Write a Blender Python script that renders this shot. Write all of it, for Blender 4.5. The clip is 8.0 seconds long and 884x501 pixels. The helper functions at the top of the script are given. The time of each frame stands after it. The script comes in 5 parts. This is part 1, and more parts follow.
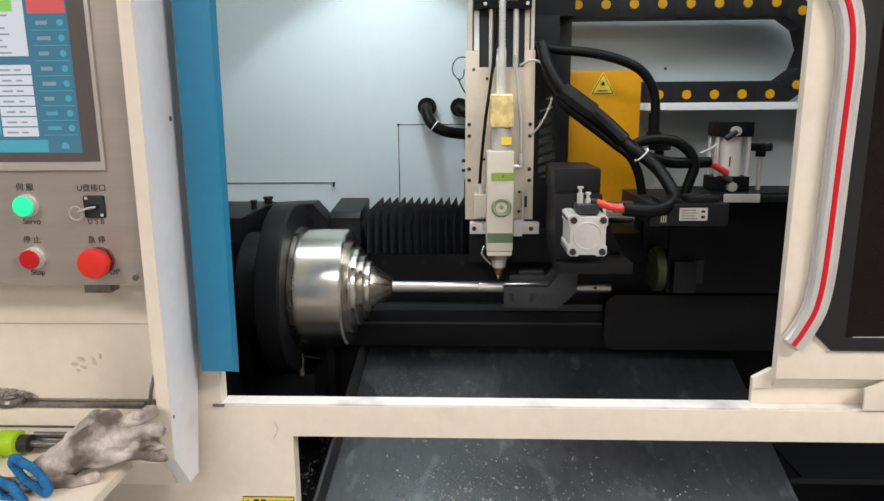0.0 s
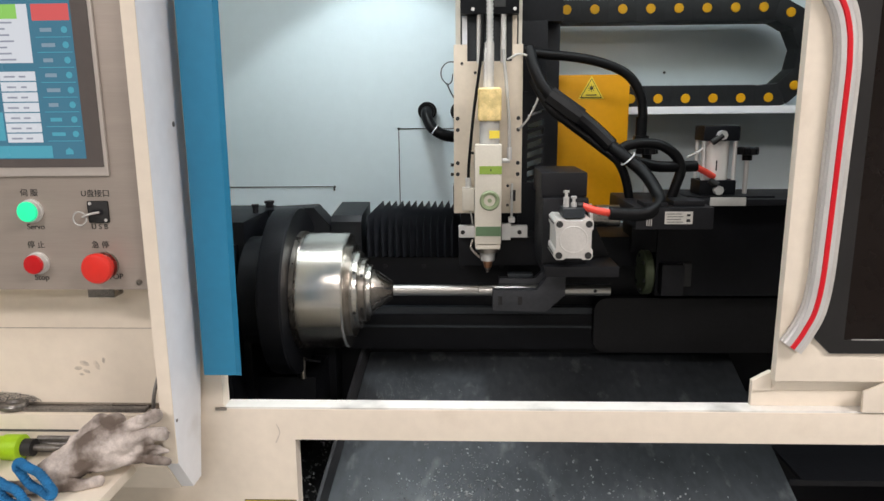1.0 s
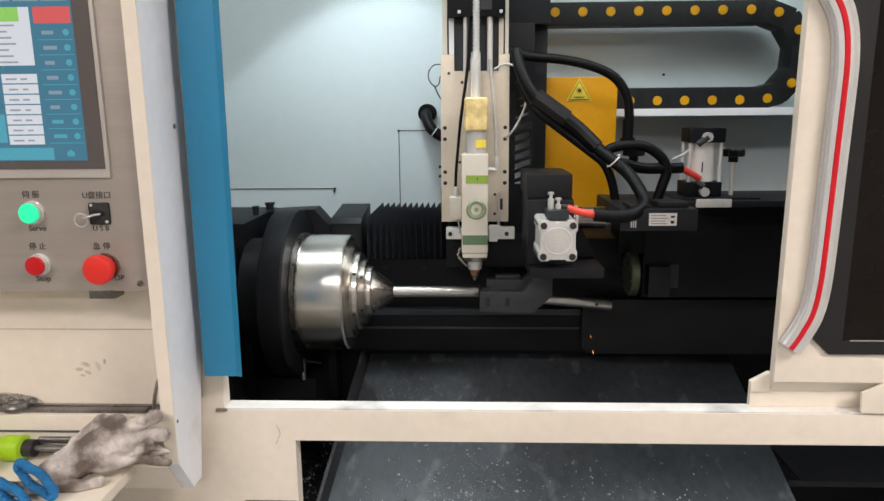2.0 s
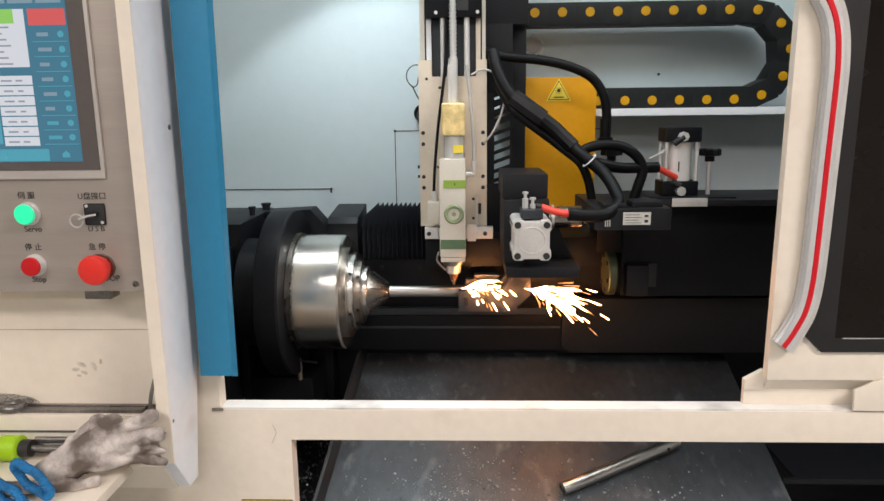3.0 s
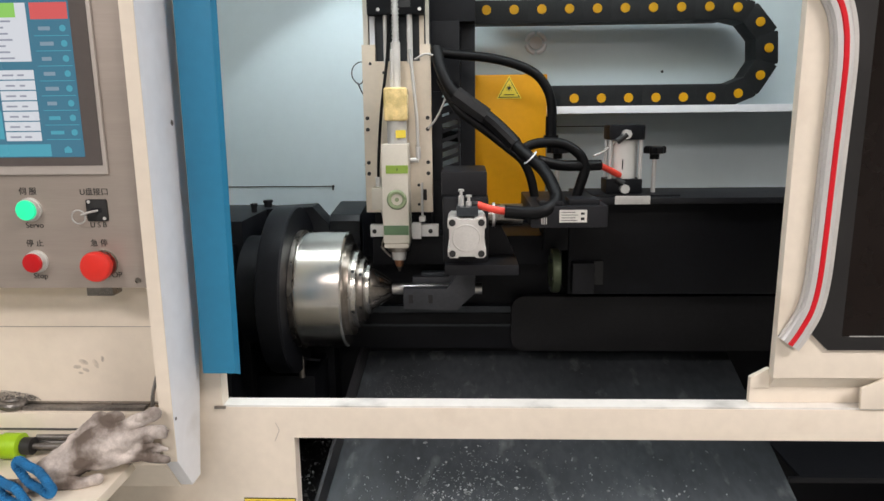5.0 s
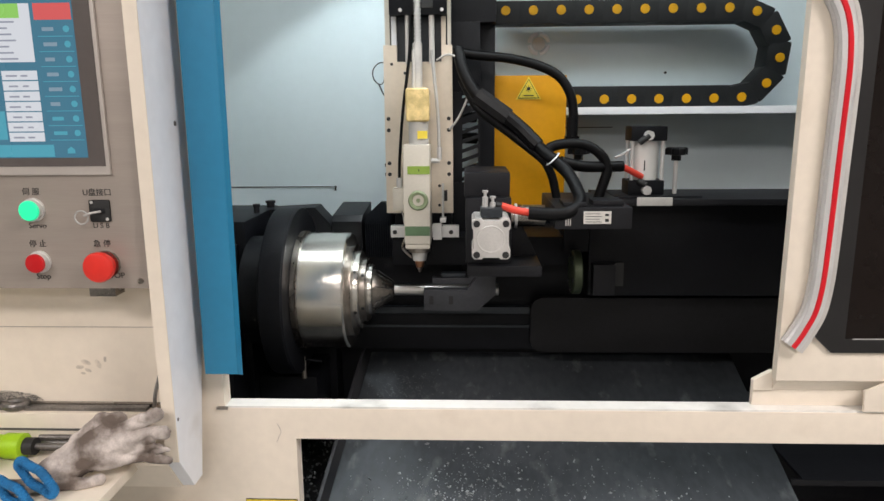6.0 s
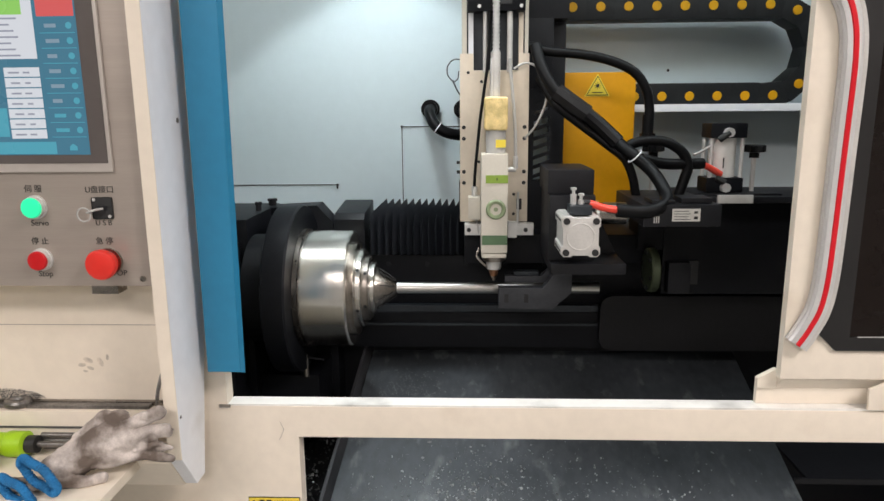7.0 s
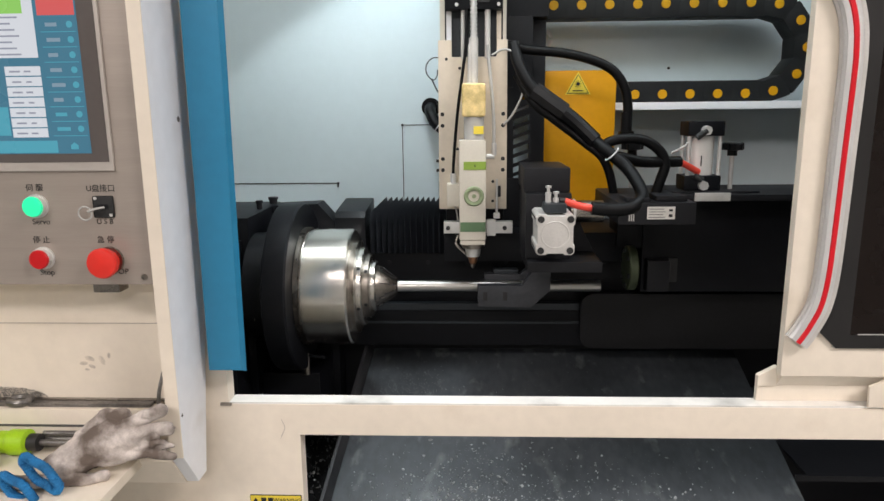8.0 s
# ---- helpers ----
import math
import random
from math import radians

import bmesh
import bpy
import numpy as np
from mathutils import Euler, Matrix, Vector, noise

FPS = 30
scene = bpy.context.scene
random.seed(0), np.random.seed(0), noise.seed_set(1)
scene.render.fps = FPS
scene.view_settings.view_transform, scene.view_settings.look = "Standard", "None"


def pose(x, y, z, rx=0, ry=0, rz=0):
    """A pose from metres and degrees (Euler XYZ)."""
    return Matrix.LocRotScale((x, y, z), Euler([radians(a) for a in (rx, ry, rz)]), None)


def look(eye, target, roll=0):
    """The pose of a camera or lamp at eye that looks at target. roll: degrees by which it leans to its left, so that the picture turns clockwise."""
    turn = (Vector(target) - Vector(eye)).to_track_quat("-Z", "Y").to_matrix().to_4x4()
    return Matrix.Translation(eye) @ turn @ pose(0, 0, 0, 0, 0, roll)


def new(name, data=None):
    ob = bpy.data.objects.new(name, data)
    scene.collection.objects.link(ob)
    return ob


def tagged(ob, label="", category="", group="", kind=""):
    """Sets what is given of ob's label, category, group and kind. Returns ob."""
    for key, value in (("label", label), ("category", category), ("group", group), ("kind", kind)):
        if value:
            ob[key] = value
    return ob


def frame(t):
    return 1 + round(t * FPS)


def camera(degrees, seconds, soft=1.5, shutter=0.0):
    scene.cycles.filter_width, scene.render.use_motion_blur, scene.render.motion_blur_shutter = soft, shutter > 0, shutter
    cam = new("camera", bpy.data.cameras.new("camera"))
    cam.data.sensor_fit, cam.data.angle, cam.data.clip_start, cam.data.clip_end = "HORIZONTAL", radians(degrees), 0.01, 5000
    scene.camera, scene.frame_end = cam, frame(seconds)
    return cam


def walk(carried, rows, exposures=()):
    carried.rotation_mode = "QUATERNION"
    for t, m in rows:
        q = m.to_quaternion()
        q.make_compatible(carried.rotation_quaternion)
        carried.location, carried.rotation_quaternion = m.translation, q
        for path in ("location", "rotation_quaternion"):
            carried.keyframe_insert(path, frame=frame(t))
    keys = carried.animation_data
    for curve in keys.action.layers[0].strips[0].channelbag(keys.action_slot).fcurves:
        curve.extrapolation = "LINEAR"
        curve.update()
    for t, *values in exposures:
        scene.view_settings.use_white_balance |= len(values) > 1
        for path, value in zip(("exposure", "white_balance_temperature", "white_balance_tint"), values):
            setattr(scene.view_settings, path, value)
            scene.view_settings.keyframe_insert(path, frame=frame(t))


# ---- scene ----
cam = camera(66.0, 8.0, soft=1.5)
PATH = [
    (0, (0.31, -0.788, 0.355), (0.234, 1.168, -0.055), -0.4),
    (0.5, (0.307, -0.791, 0.356), (0.235, 1.165, -0.051), -0.4),
    (1, (0.308, -0.793, 0.358), (0.234, 1.165, -0.045), -0.5),
    (1.5, (0.307, -0.794, 0.358), (0.232, 1.164, -0.04), -0.5),
    (3, (0.315, -0.8, 0.358), (0.242, 1.159, -0.039), -0.7),
    (3.5, (0.315, -0.798, 0.355), (0.245, 1.161, -0.044), -0.8),
    (4, (0.316, -0.799, 0.356), (0.246, 1.159, -0.045), -0.8),
    (4.5, (0.31, -0.797, 0.354), (0.241, 1.161, -0.046), -0.7),
    (6, (0.308, -0.794, 0.356), (0.231, 1.164, -0.044), -0.5),
    (6.5, (0.306, -0.794, 0.355), (0.228, 1.164, -0.045), -0.5),
    (7, (0.305, -0.792, 0.354), (0.226, 1.165, -0.049), -0.5),
    (7.5, (0.304, -0.792, 0.353), (0.224, 1.165, -0.051), -0.5),
    (8, (0.305, -0.793, 0.354), (0.224, 1.163, -0.054), -0.6),
]
walk(cam, [(t, look(e, g, r)) for t, e, g, r in PATH], exposures=[(0.0, 0.0), (2.95, 0.0), (3.1, -0.12), (3.3, -0.30), (3.5, -0.18), (3.9, 0.0), (8.0, 0.0)])

# ---- world and lights ----
world = bpy.data.worlds.new("world")
scene.world = world
world.use_nodes = True
wn = world.node_tree
sky = wn.nodes.new("ShaderNodeTexSky")
sky.sky_type, sky.sun_disc, sky.sun_elevation, sky.sun_rotation = "NISHITA", False, radians(40), radians(200)
wn.links.new(sky.outputs[0], wn.nodes["Background"].inputs[0])
wn.nodes["Background"].inputs[1].default_value = 0.06


def area_lamp(name, m, sx, sy, watts, colour):
    d = bpy.data.lights.new(name, "AREA")
    d.shape, d.size, d.size_y, d.energy, d.color = "RECTANGLE", sx, sy, watts, colour
    ob = new(name, d)
    ob.matrix_world = m
    return ob


# unseen lamps added to light the front, cheek and recess: x, y, watts
ROOM_LAMPS = [(-0.9, -2.0, 44), (2.0, -1.3, 62), (0.4, -3.6, 40)]
ROOM_TOP, ROOM_FLOOR = 1.75, -1.08
for lx, ly, watts in ROOM_LAMPS:
    area_lamp("room_fill", pose(lx, ly, ROOM_TOP - 0.06), 1.15, 0.55, watts, (1.0, 0.915, 0.89))
# work lamp inside the enclosure, under its roof
spot = bpy.data.lights.new("work_light", "SPOT")
spot.energy, spot.color, spot.spot_size, spot.spot_blend, spot.shadow_soft_size = 8.6, (0.87, 0.965, 1.0), radians(95.4), 0.14, 0.03
spot_ob = new("work_light", spot)
spot_ob.matrix_world = look((0.147, 0.40, 0.812), (0.147, 0.40, 0.0))
# unseen fill lamp added under the enclosure roof to brighten wall and chuck
area_lamp("fill_light", pose(0.44, 0.15, 0.835), 1.3, 0.24, 6.0, (0.87, 0.955, 1.0))


# ---- materials ----
def mat(name, colour, rough=0.5, metal=0.0, vary=0.12, scale=8.0, bump=0.0, bump_scale=120.0, stain=None, stain_amount=0.0,
        stain_scale=3.0, stretch=(1, 1, 1), coat=0.0, emit=None, emit_strength=0.0, rough_vary=0.1, spec=0.5):
    m = bpy.data.materials.new(name)
    m.use_nodes = True
    nt = m.node_tree
    b = nt.nodes["Principled BSDF"]
    tc = nt.nodes.new("ShaderNodeTexCoord")
    mp = nt.nodes.new("ShaderNodeMapping")
    mp.inputs["Scale"].default_value = stretch
    nt.links.new(tc.outputs["Object"], mp.inputs[0])

    def noise_tex(s, detail):
        n = nt.nodes.new("ShaderNodeTexNoise")
        n.inputs["Scale"].default_value, n.inputs["Detail"].default_value = s, detail
        nt.links.new(mp.outputs[0], n.inputs["Vector"])
        return n

    def mix(kind, fac, a, c):
        x = nt.nodes.new("ShaderNodeMix")
        x.data_type, x.blend_type = "RGBA", kind
        for sock, v in ((x.inputs[0], fac), (x.inputs[6], a), (x.inputs[7], c)):
            if isinstance(v, (int, float)):
                sock.default_value = v
            elif isinstance(v, tuple):
                sock.default_value = (*v, 1)
            else:
                nt.links.new(v, sock)
        return x.outputs[2]

    def ramp(src, lo, hi, c0=(0, 0, 0), c1=(1, 1, 1)):
        r = nt.nodes.new("ShaderNodeValToRGB")
        r.color_ramp.elements[0].position, r.color_ramp.elements[1].position = lo, hi
        r.color_ramp.elements[0].color, r.color_ramp.elements[1].color = (*c0, 1), (*c1, 1)
        nt.links.new(src, r.inputs[0])
        return r.outputs[0]

    big, fine = noise_tex(scale, 4), noise_tex(scale * 14, 3)
    lo, hi = 1 - vary, 1 + vary
    tone = ramp(big.outputs[0], 0.3, 0.7, (lo,) * 3, (hi,) * 3)
    col = mix("MULTIPLY", 1.0, colour, tone)
    tone2 = ramp(fine.outputs[0], 0.35, 0.65, (1 - vary * 0.5,) * 3, (1 + vary * 0.5,) * 3)
    col = mix("MULTIPLY", 1.0, col, tone2)
    if stain:
        st = noise_tex(stain_scale, 7)
        mask = ramp(st.outputs[0], 0.62 - 0.25 * stain_amount, 0.78 - 0.2 * stain_amount)
        col = mix("MIX", mask, col, stain)
    nt.links.new(col, b.inputs["Base Color"])
    rr = nt.nodes.new("ShaderNodeMapRange")
    rr.inputs[3].default_value, rr.inputs[4].default_value = max(0.02, rough - rough_vary), min(1, rough + rough_vary)
    nt.links.new(big.outputs[0], rr.inputs[0])
    nt.links.new(rr.outputs[0], b.inputs["Roughness"])
    b.inputs["Metallic"].default_value = metal
    b.inputs["Coat Weight"].default_value = coat
    b.inputs["Specular IOR Level"].default_value = spec
    if bump:
        bn = noise_tex(bump_scale, 4)
        bp = nt.nodes.new("ShaderNodeBump")
        bp.inputs["Strength"].default_value, bp.inputs["Distance"].default_value = bump, 0.002
        nt.links.new(bn.outputs[0], bp.inputs["Height"])
        nt.links.new(bp.outputs[0], b.inputs["Normal"])
    if emit:
        b.inputs["Emission Color"].default_value, b.inputs["Emission Strength"].default_value = (*emit, 1), emit_strength
    return m


CREAM = mat("cream_paint", (0.80, 0.715, 0.60), 0.42, vary=0.04, scale=5, bump=0.06, bump_scale=420, stain=(0.62, 0.53, 0.42), stain_amount=0.12, stain_scale=5)
WHITE = mat("white_paint", (0.80, 0.81, 0.84), 0.40, vary=0.04, scale=4, bump=0.05, bump_scale=400, stain=(0.55, 0.53, 0.50), stain_amount=0.1, stain_scale=7)
# cream with real smudges, whitened to hold the cool light from inside
GRIMY_LIT = mat("grimy_lit_cream_paint", (0.80, 0.78, 0.74), 0.42, vary=0.05, scale=6, bump=0.06, bump_scale=300, stain=(0.30, 0.29, 0.27), stain_amount=0.34, stain_scale=9)
BLUE = mat("blue_paint", (0.022, 0.20, 0.36), 0.36, vary=0.06, scale=5, bump=0.05, bump_scale=500)
WALLPAINT = mat("pale_wall_paint", (0.66, 0.75, 0.78), 0.55, vary=0.02, scale=3, bump=0.04, bump_scale=300)
GREYWALL = mat("light_grey_paint", (0.62, 0.62, 0.62), 0.5, vary=0.04, scale=3)
BLACK = mat("black_machine_paint", (0.0048, 0.0053, 0.0070), 0.46, spec=0.18, vary=0.2, scale=9, bump=0.12, bump_scale=260)
SATIN = mat("charcoal_satin_paint", (0.0105, 0.0108, 0.0130), 0.50, spec=0.25, vary=0.15, scale=11, bump=0.1, bump_scale=300)
ANODISED = mat("dark_anodised_metal", (0.028, 0.034, 0.040), 0.38, metal=0.3, vary=0.2, scale=14, bump=0.08, bump_scale=350)
ARMGREY = mat("grey_steel_arm", (0.044, 0.046, 0.052), 0.48, metal=0.25, vary=0.15, scale=16, bump=0.1)
RUBBER = mat("black_rubber", (0.0040, 0.0040, 0.0045), 0.42, spec=0.16, vary=0.2, scale=20)
BELLOW = mat("bellows_fabric", (0.020, 0.022, 0.027), 0.42, spec=0.4, vary=0.25, scale=30, bump=0.15)
STEEL = mat("turned_steel", (0.60, 0.58, 0.55), 0.30, metal=1.0, vary=0.05, scale=6, stretch=(1, 4, 4), rough_vary=0.03)
CHUCKST = mat("chuck_steel", (0.66, 0.63, 0.58), 0.24, metal=1.0, vary=0.04, scale=5, stretch=(40, 1, 1), rough_vary=0.03)
DARKST = mat("stained_steel", (0.30, 0.27, 0.24), 0.28, metal=1.0, vary=0.2, scale=14)
BRUSHED = mat("brushed_panel", (0.42, 0.365, 0.320), 0.44, metal=0.5, vary=0.04, scale=3, stretch=(1, 1, 30), bump=0.03, bump_scale=60, rough_vary=0.05)
ALU = mat("bright_aluminium", (0.68, 0.67, 0.65), 0.36, metal=0.45, vary=0.05, scale=12)
CASTALU = mat("cast_aluminium", (0.62, 0.60, 0.57), 0.42, metal=0.35, vary=0.07, scale=30, bump=0.05)
HEADWHITE = mat("pale_grey_head", (0.60, 0.56, 0.48), 0.40, metal=0.15, vary=0.04, scale=18)
PLATE = mat("z_plate_metal", (0.66, 0.58, 0.47), 0.38, metal=0.3, vary=0.05, scale=10, bump=0.04)
YELLOW = mat("yellow_paint", (0.64, 0.29, 0.003), 0.42, spec=0.3, vary=0.05, scale=7, bump=0.05, bump_scale=300)
PIN = mat("yellow_plastic", (0.60, 0.31, 0.005), 0.45, spec=0.3, vary=0.08, scale=40)
LABELY = mat("label_yellow", (0.80, 0.62, 0.06), 0.5, vary=0.04)
INK = mat("black_ink", (0.015, 0.015, 0.015), 0.6, vary=0.05)
GREEN = mat("green_label", (0.085, 0.15, 0.075), 0.5, vary=0.08, scale=50)
BADGE = mat("faded_green_badge", (0.22, 0.27, 0.15), 0.5, vary=0.15, scale=80)
LIME = mat("lime_label", (0.24, 0.36, 0.05), 0.5, vary=0.08, scale=50)
TAPE = mat("amber_tape", (0.72, 0.55, 0.24), 0.28, vary=0.22, scale=55, bump=0.3, bump_scale=90, coat=0.4)
REDP = mat("red_plastic", (0.72, 0.03, 0.02), 0.32, vary=0.05)
REDHOSE = mat("red_sleeve", (0.75, 0.06, 0.035), 0.4, vary=0.08)
CLEAR = mat("clear_tube_plastic", (0.46, 0.45, 0.43), 0.2, vary=0.05)
SLIDE = mat("slide_plate_steel", (0.052, 0.058, 0.065), 0.40, metal=0.2, vary=0.3, scale=6, bump=0.25, bump_scale=70, stain=(0.17, 0.185, 0.19), stain_amount=0.12, stain_scale=34, stretch=(1, 0.45, 1), rough_vary=0.16)
LIPST = mat("dark_lip_steel", (0.045, 0.045, 0.048), 0.45, metal=0.4, vary=0.2, scale=20)
CHIPS = mat("metal_chips", (0.30, 0.31, 0.32), 0.3, metal=0.9, vary=0.5, scale=60)
FLAKES = mat("dull_metal_flakes", (0.36, 0.38, 0.39), 0.4, metal=0.3, vary=0.6, scale=90)
GUNK = mat("oily_dark_floor", (0.012, 0.012, 0.013), 0.35, vary=0.4, scale=20, bump=0.4, bump_scale=90)
GLOVE = mat("soiled_cotton", (0.58, 0.52, 0.48), 0.9, vary=0.15, scale=40, bump=0.15, bump_scale=480, stain=(0.13, 0.10, 0.082), stain_amount=0.95, stain_scale=27)
CUFF = mat("blue_knit_cuff", (0.012, 0.15, 0.36), 0.85, vary=0.25, scale=60, bump=0.6, bump_scale=500)
LIMEGRIP = mat("lime_grip", (0.32, 0.55, 0.01), 0.45, vary=0.08, scale=40)
WOOD = mat("tan_wood", (0.36, 0.20, 0.10), 0.6, vary=0.2, scale=20, stretch=(1, 8, 8))
TOOLST = mat("grubby_tool_steel", (0.20, 0.19, 0.18), 0.38, metal=0.8, vary=0.4, scale=25)
SMOKED = mat("smoked_window", (0.010, 0.007, 0.006), 0.10, spec=0.28, vary=0.1, scale=2, rough_vary=0.03)
FRAMEBLK = mat("black_window_rim", (0.016, 0.015, 0.015), 0.35, vary=0.1)
HANDLEALU = mat("satin_handle_alu", (0.70, 0.69, 0.68), 0.36, metal=0.45, vary=0.04, scale=20)
REDLINE = mat("red_stripe", (0.62, 0.008, 0.018), 0.3, vary=0.05)
CONCRETE = mat("workshop_floor", (0.30, 0.31, 0.30), 0.5, vary=0.15, scale=2, bump=0.1)
PLASTER = mat("workshop_plaster", (0.70, 0.70, 0.68), 0.8, vary=0.04, scale=1.5)
LAMPGLOW = mat("lamp_diffuser", (0.9, 0.9, 0.9), 0.5, emit=(1.0, 0.96, 0.9), emit_strength=3.0)
SCREENBEZ = mat("screen_border", (0.10, 0.085, 0.080), 0.3, vary=0.05, coat=0.3)
BEZEL = mat("bezel_alu", (0.55, 0.50, 0.46), 0.4, metal=0.4, vary=0.03)
LEDGREEN = mat("green_lens_lit", (0.02, 0.75, 0.35), 0.3, emit=(0.03, 0.9, 0.42), emit_strength=0.45, vary=0.02)
REDLENS = mat("red_lens", (0.55, 0.008, 0.012), 0.3, vary=0.05)
CYLGLASS = mat("clear_cylinder_wall", (0.74, 0.72, 0.69), 0.22, metal=0.1, vary=0.03)
FLANGE = mat("green_flange", (0.055, 0.068, 0.038), 0.4, metal=0.5, vary=0.15, scale=30)
SPARKHOT = mat("white_hot_spark", (0.9, 0.6, 0.3), 0.5, emit=(1.0, 0.34, 0.11), emit_strength=3.6, vary=0.02)
SPARK = mat("orange_spark", (0.9, 0.4, 0.1), 0.5, emit=(1.0, 0.19, 0.045), emit_strength=1.7, vary=0.02)
SOOT = mat("soot_smudge", (0.10, 0.095, 0.09), 0.7, vary=0.3, scale=60)


def screen_mat(name, colour, strength):
    return mat(name, (0.02, 0.02, 0.02), 0.25, emit=colour, emit_strength=strength, vary=0.02)


UI_TEAL = screen_mat("screen_teal", (0.045, 0.18, 0.27), 0.9)
UI_BAR = screen_mat("screen_light_teal", (0.07, 0.36, 0.47), 0.9)
UI_WHITE = screen_mat("screen_white", (0.66, 0.68, 0.73), 0.95)
UI_GREY = screen_mat("screen_grey", (0.22, 0.32, 0.40), 0.9)
UI_RED = screen_mat("screen_red", (0.70, 0.10, 0.10), 0.9)
UI_GREEN = screen_mat("screen_green", (0.28, 0.62, 0.12), 0.9)
UI_YELLOW = screen_mat("screen_yellow", (0.75, 0.66, 0.08), 0.9)
UI_INK = screen_mat("screen_ink", (0.34, 0.36, 0.44), 0.8)


# ---- mesh helpers ----
def box(bm, x0, x1, y0, y1, z0, z1, bevel=0.0, seg=2):
    m = Matrix.Translation(((x0 + x1) / 2, (y0 + y1) / 2, (z0 + z1) / 2)) @ Matrix.Diagonal((x1 - x0, y1 - y0, z1 - z0, 1))
    r = bmesh.ops.create_cube(bm, size=1, matrix=m)
    if bevel:
        es = list({e for v in r["verts"] for e in v.link_edges})
        bmesh.ops.bevel(bm, geom=es, offset=bevel, segments=seg, profile=0.7, affect="EDGES")
    return bm


def rod_mesh(bm, p0, p1, r0, r1=None, seg=24):
    p0, p1 = Vector(p0), Vector(p1)
    d = p1 - p0
    m = Matrix.Translation((p0 + p1) / 2) @ d.to_track_quat("Z", "Y").to_matrix().to_4x4()
    bmesh.ops.create_cone(bm, cap_ends=True, segments=seg, radius1=r0, radius2=r0 if r1 is None else r1, depth=d.length, matrix=m)
    return bm


def lathe_x(bm, profile, y, z, seg=64):
    """Turned body about an axis along x; profile rows: x, radius."""
    rings = []
    for x, r in profile:
        rings.append([bm.verts.new((x, y + r * math.cos(2 * math.pi * i / seg), z + r * math.sin(2 * math.pi * i / seg))) for i in range(seg)])
    for a, b in zip(rings, rings[1:]):
        for i in range(seg):
            j = (i + 1) % seg
            bm.faces.new((a[i], a[j], b[j], b[i]))
    bm.faces.new(rings[0][::-1])
    bm.faces.new(rings[-1])
    bmesh.ops.recalc_face_normals(bm, faces=bm.faces[:])
    return bm


def smooth_line(points, n=8):
    ps = [Vector(p) for p in points]
    ps = [2 * ps[0] - ps[1]] + ps + [2 * ps[-1] - ps[-2]]
    out = []
    for i in range(1, len(ps) - 2):
        a, b, c, d = ps[i - 1:i + 3]
        for k in range(n):
            t = k / n
            out.append(0.5 * ((2 * b) + (c - a) * t + (2 * a - 5 * b + 4 * c - d) * t * t + (3 * b - a - 3 * c + d) * t ** 3))
    out.append(ps[-2])
    return out


def hose(bm, points, r, seg=12, n=8, ribs=0.0):
    line = smooth_line(points, n)
    side = None
    rings = []
    for i, p in enumerate(line):
        d = (line[min(i + 1, len(line) - 1)] - line[max(i - 1, 0)]).normalized()
        side = (side - d * side.dot(d)).normalized() if side else d.orthogonal().normalized()
        up = d.cross(side)
        rr = r * (1 + (ribs if i % 2 else 0))
        rings.append([bm.verts.new(p + (side * math.cos(2 * math.pi * k / seg) + up * math.sin(2 * math.pi * k / seg)) * rr) for k in range(seg)])
    for a, b in zip(rings, rings[1:]):
        for k in range(seg):
            bm.faces.new((a[k], a[(k + 1) % seg], b[(k + 1) % seg], b[k]))
    bm.faces.new(rings[0][::-1])
    bm.faces.new(rings[-1])
    return bm


def prism(bm, outline, y0, y1, bevel=0.0):
    """An outline in x and z, from y0 back to y1."""
    a = [bm.verts.new((x, y0, z)) for x, z in outline]
    b = [bm.verts.new((x, y1, z)) for x, z in outline]
    fs = [bm.faces.new(a), bm.faces.new(b[::-1])]
    n = len(a)
    for i in range(n):
        fs.append(bm.faces.new((a[i], b[i], b[(i + 1) % n], a[(i + 1) % n])))
    bmesh.ops.recalc_face_normals(bm, faces=fs)
    if bevel:
        bmesh.ops.bevel(bm, geom=[e for e in fs[0].edges], offset=bevel, segments=2, profile=0.7, affect="EDGES")
    return bm


def extrude_x(bm, outline, x0, x1, bevel=0.0):
    """An outline in y and z, from x0 to x1."""
    a = [bm.verts.new((x0, y, z)) for y, z in outline]
    b = [bm.verts.new((x1, y, z)) for y, z in outline]
    fs = [bm.faces.new(a), bm.faces.new(b[::-1])]
    n = len(a)
    for i in range(n):
        fs.append(bm.faces.new((a[i], b[i], b[(i + 1) % n], a[(i + 1) % n])))
    bmesh.ops.recalc_face_normals(bm, faces=fs)
    if bevel:
        bmesh.ops.bevel(bm, geom=list({e for f in fs for e in f.edges}), offset=bevel, segments=2, profile=0.7, affect="EDGES")
    return bm


def finish(name, bm, material):
    bm.normal_update()
    for f in bm.faces:
        f.smooth = True
    for e in bm.edges:
        e.smooth = len(e.link_faces) == 2 and e.calc_face_angle(0) < 0.6
    me = bpy.data.meshes.new(name)
    bm.to_mesh(me)
    bm.free()
    me.materials.append(material)
    return me


def empty(name, base, label, category, group="", kind=""):
    ob = new(name)
    ob.location = base
    ob.empty_display_size = 0.02
    return tagged(ob, label, category, group, kind)


def part(name, bm, material, parent=None, label=""):
    ob = new(name, finish(name, bm, material))
    if parent is not None:
        ob.parent = parent
        if parent.parent is None and parent.type == "EMPTY":
            ob.location = -Vector(parent.location)
    if label:
        ob["label"] = label
    return ob


def thing(name, bm, material, label, category, group="", kind=""):
    return tagged(part(name, bm, material), label, category, group, kind)


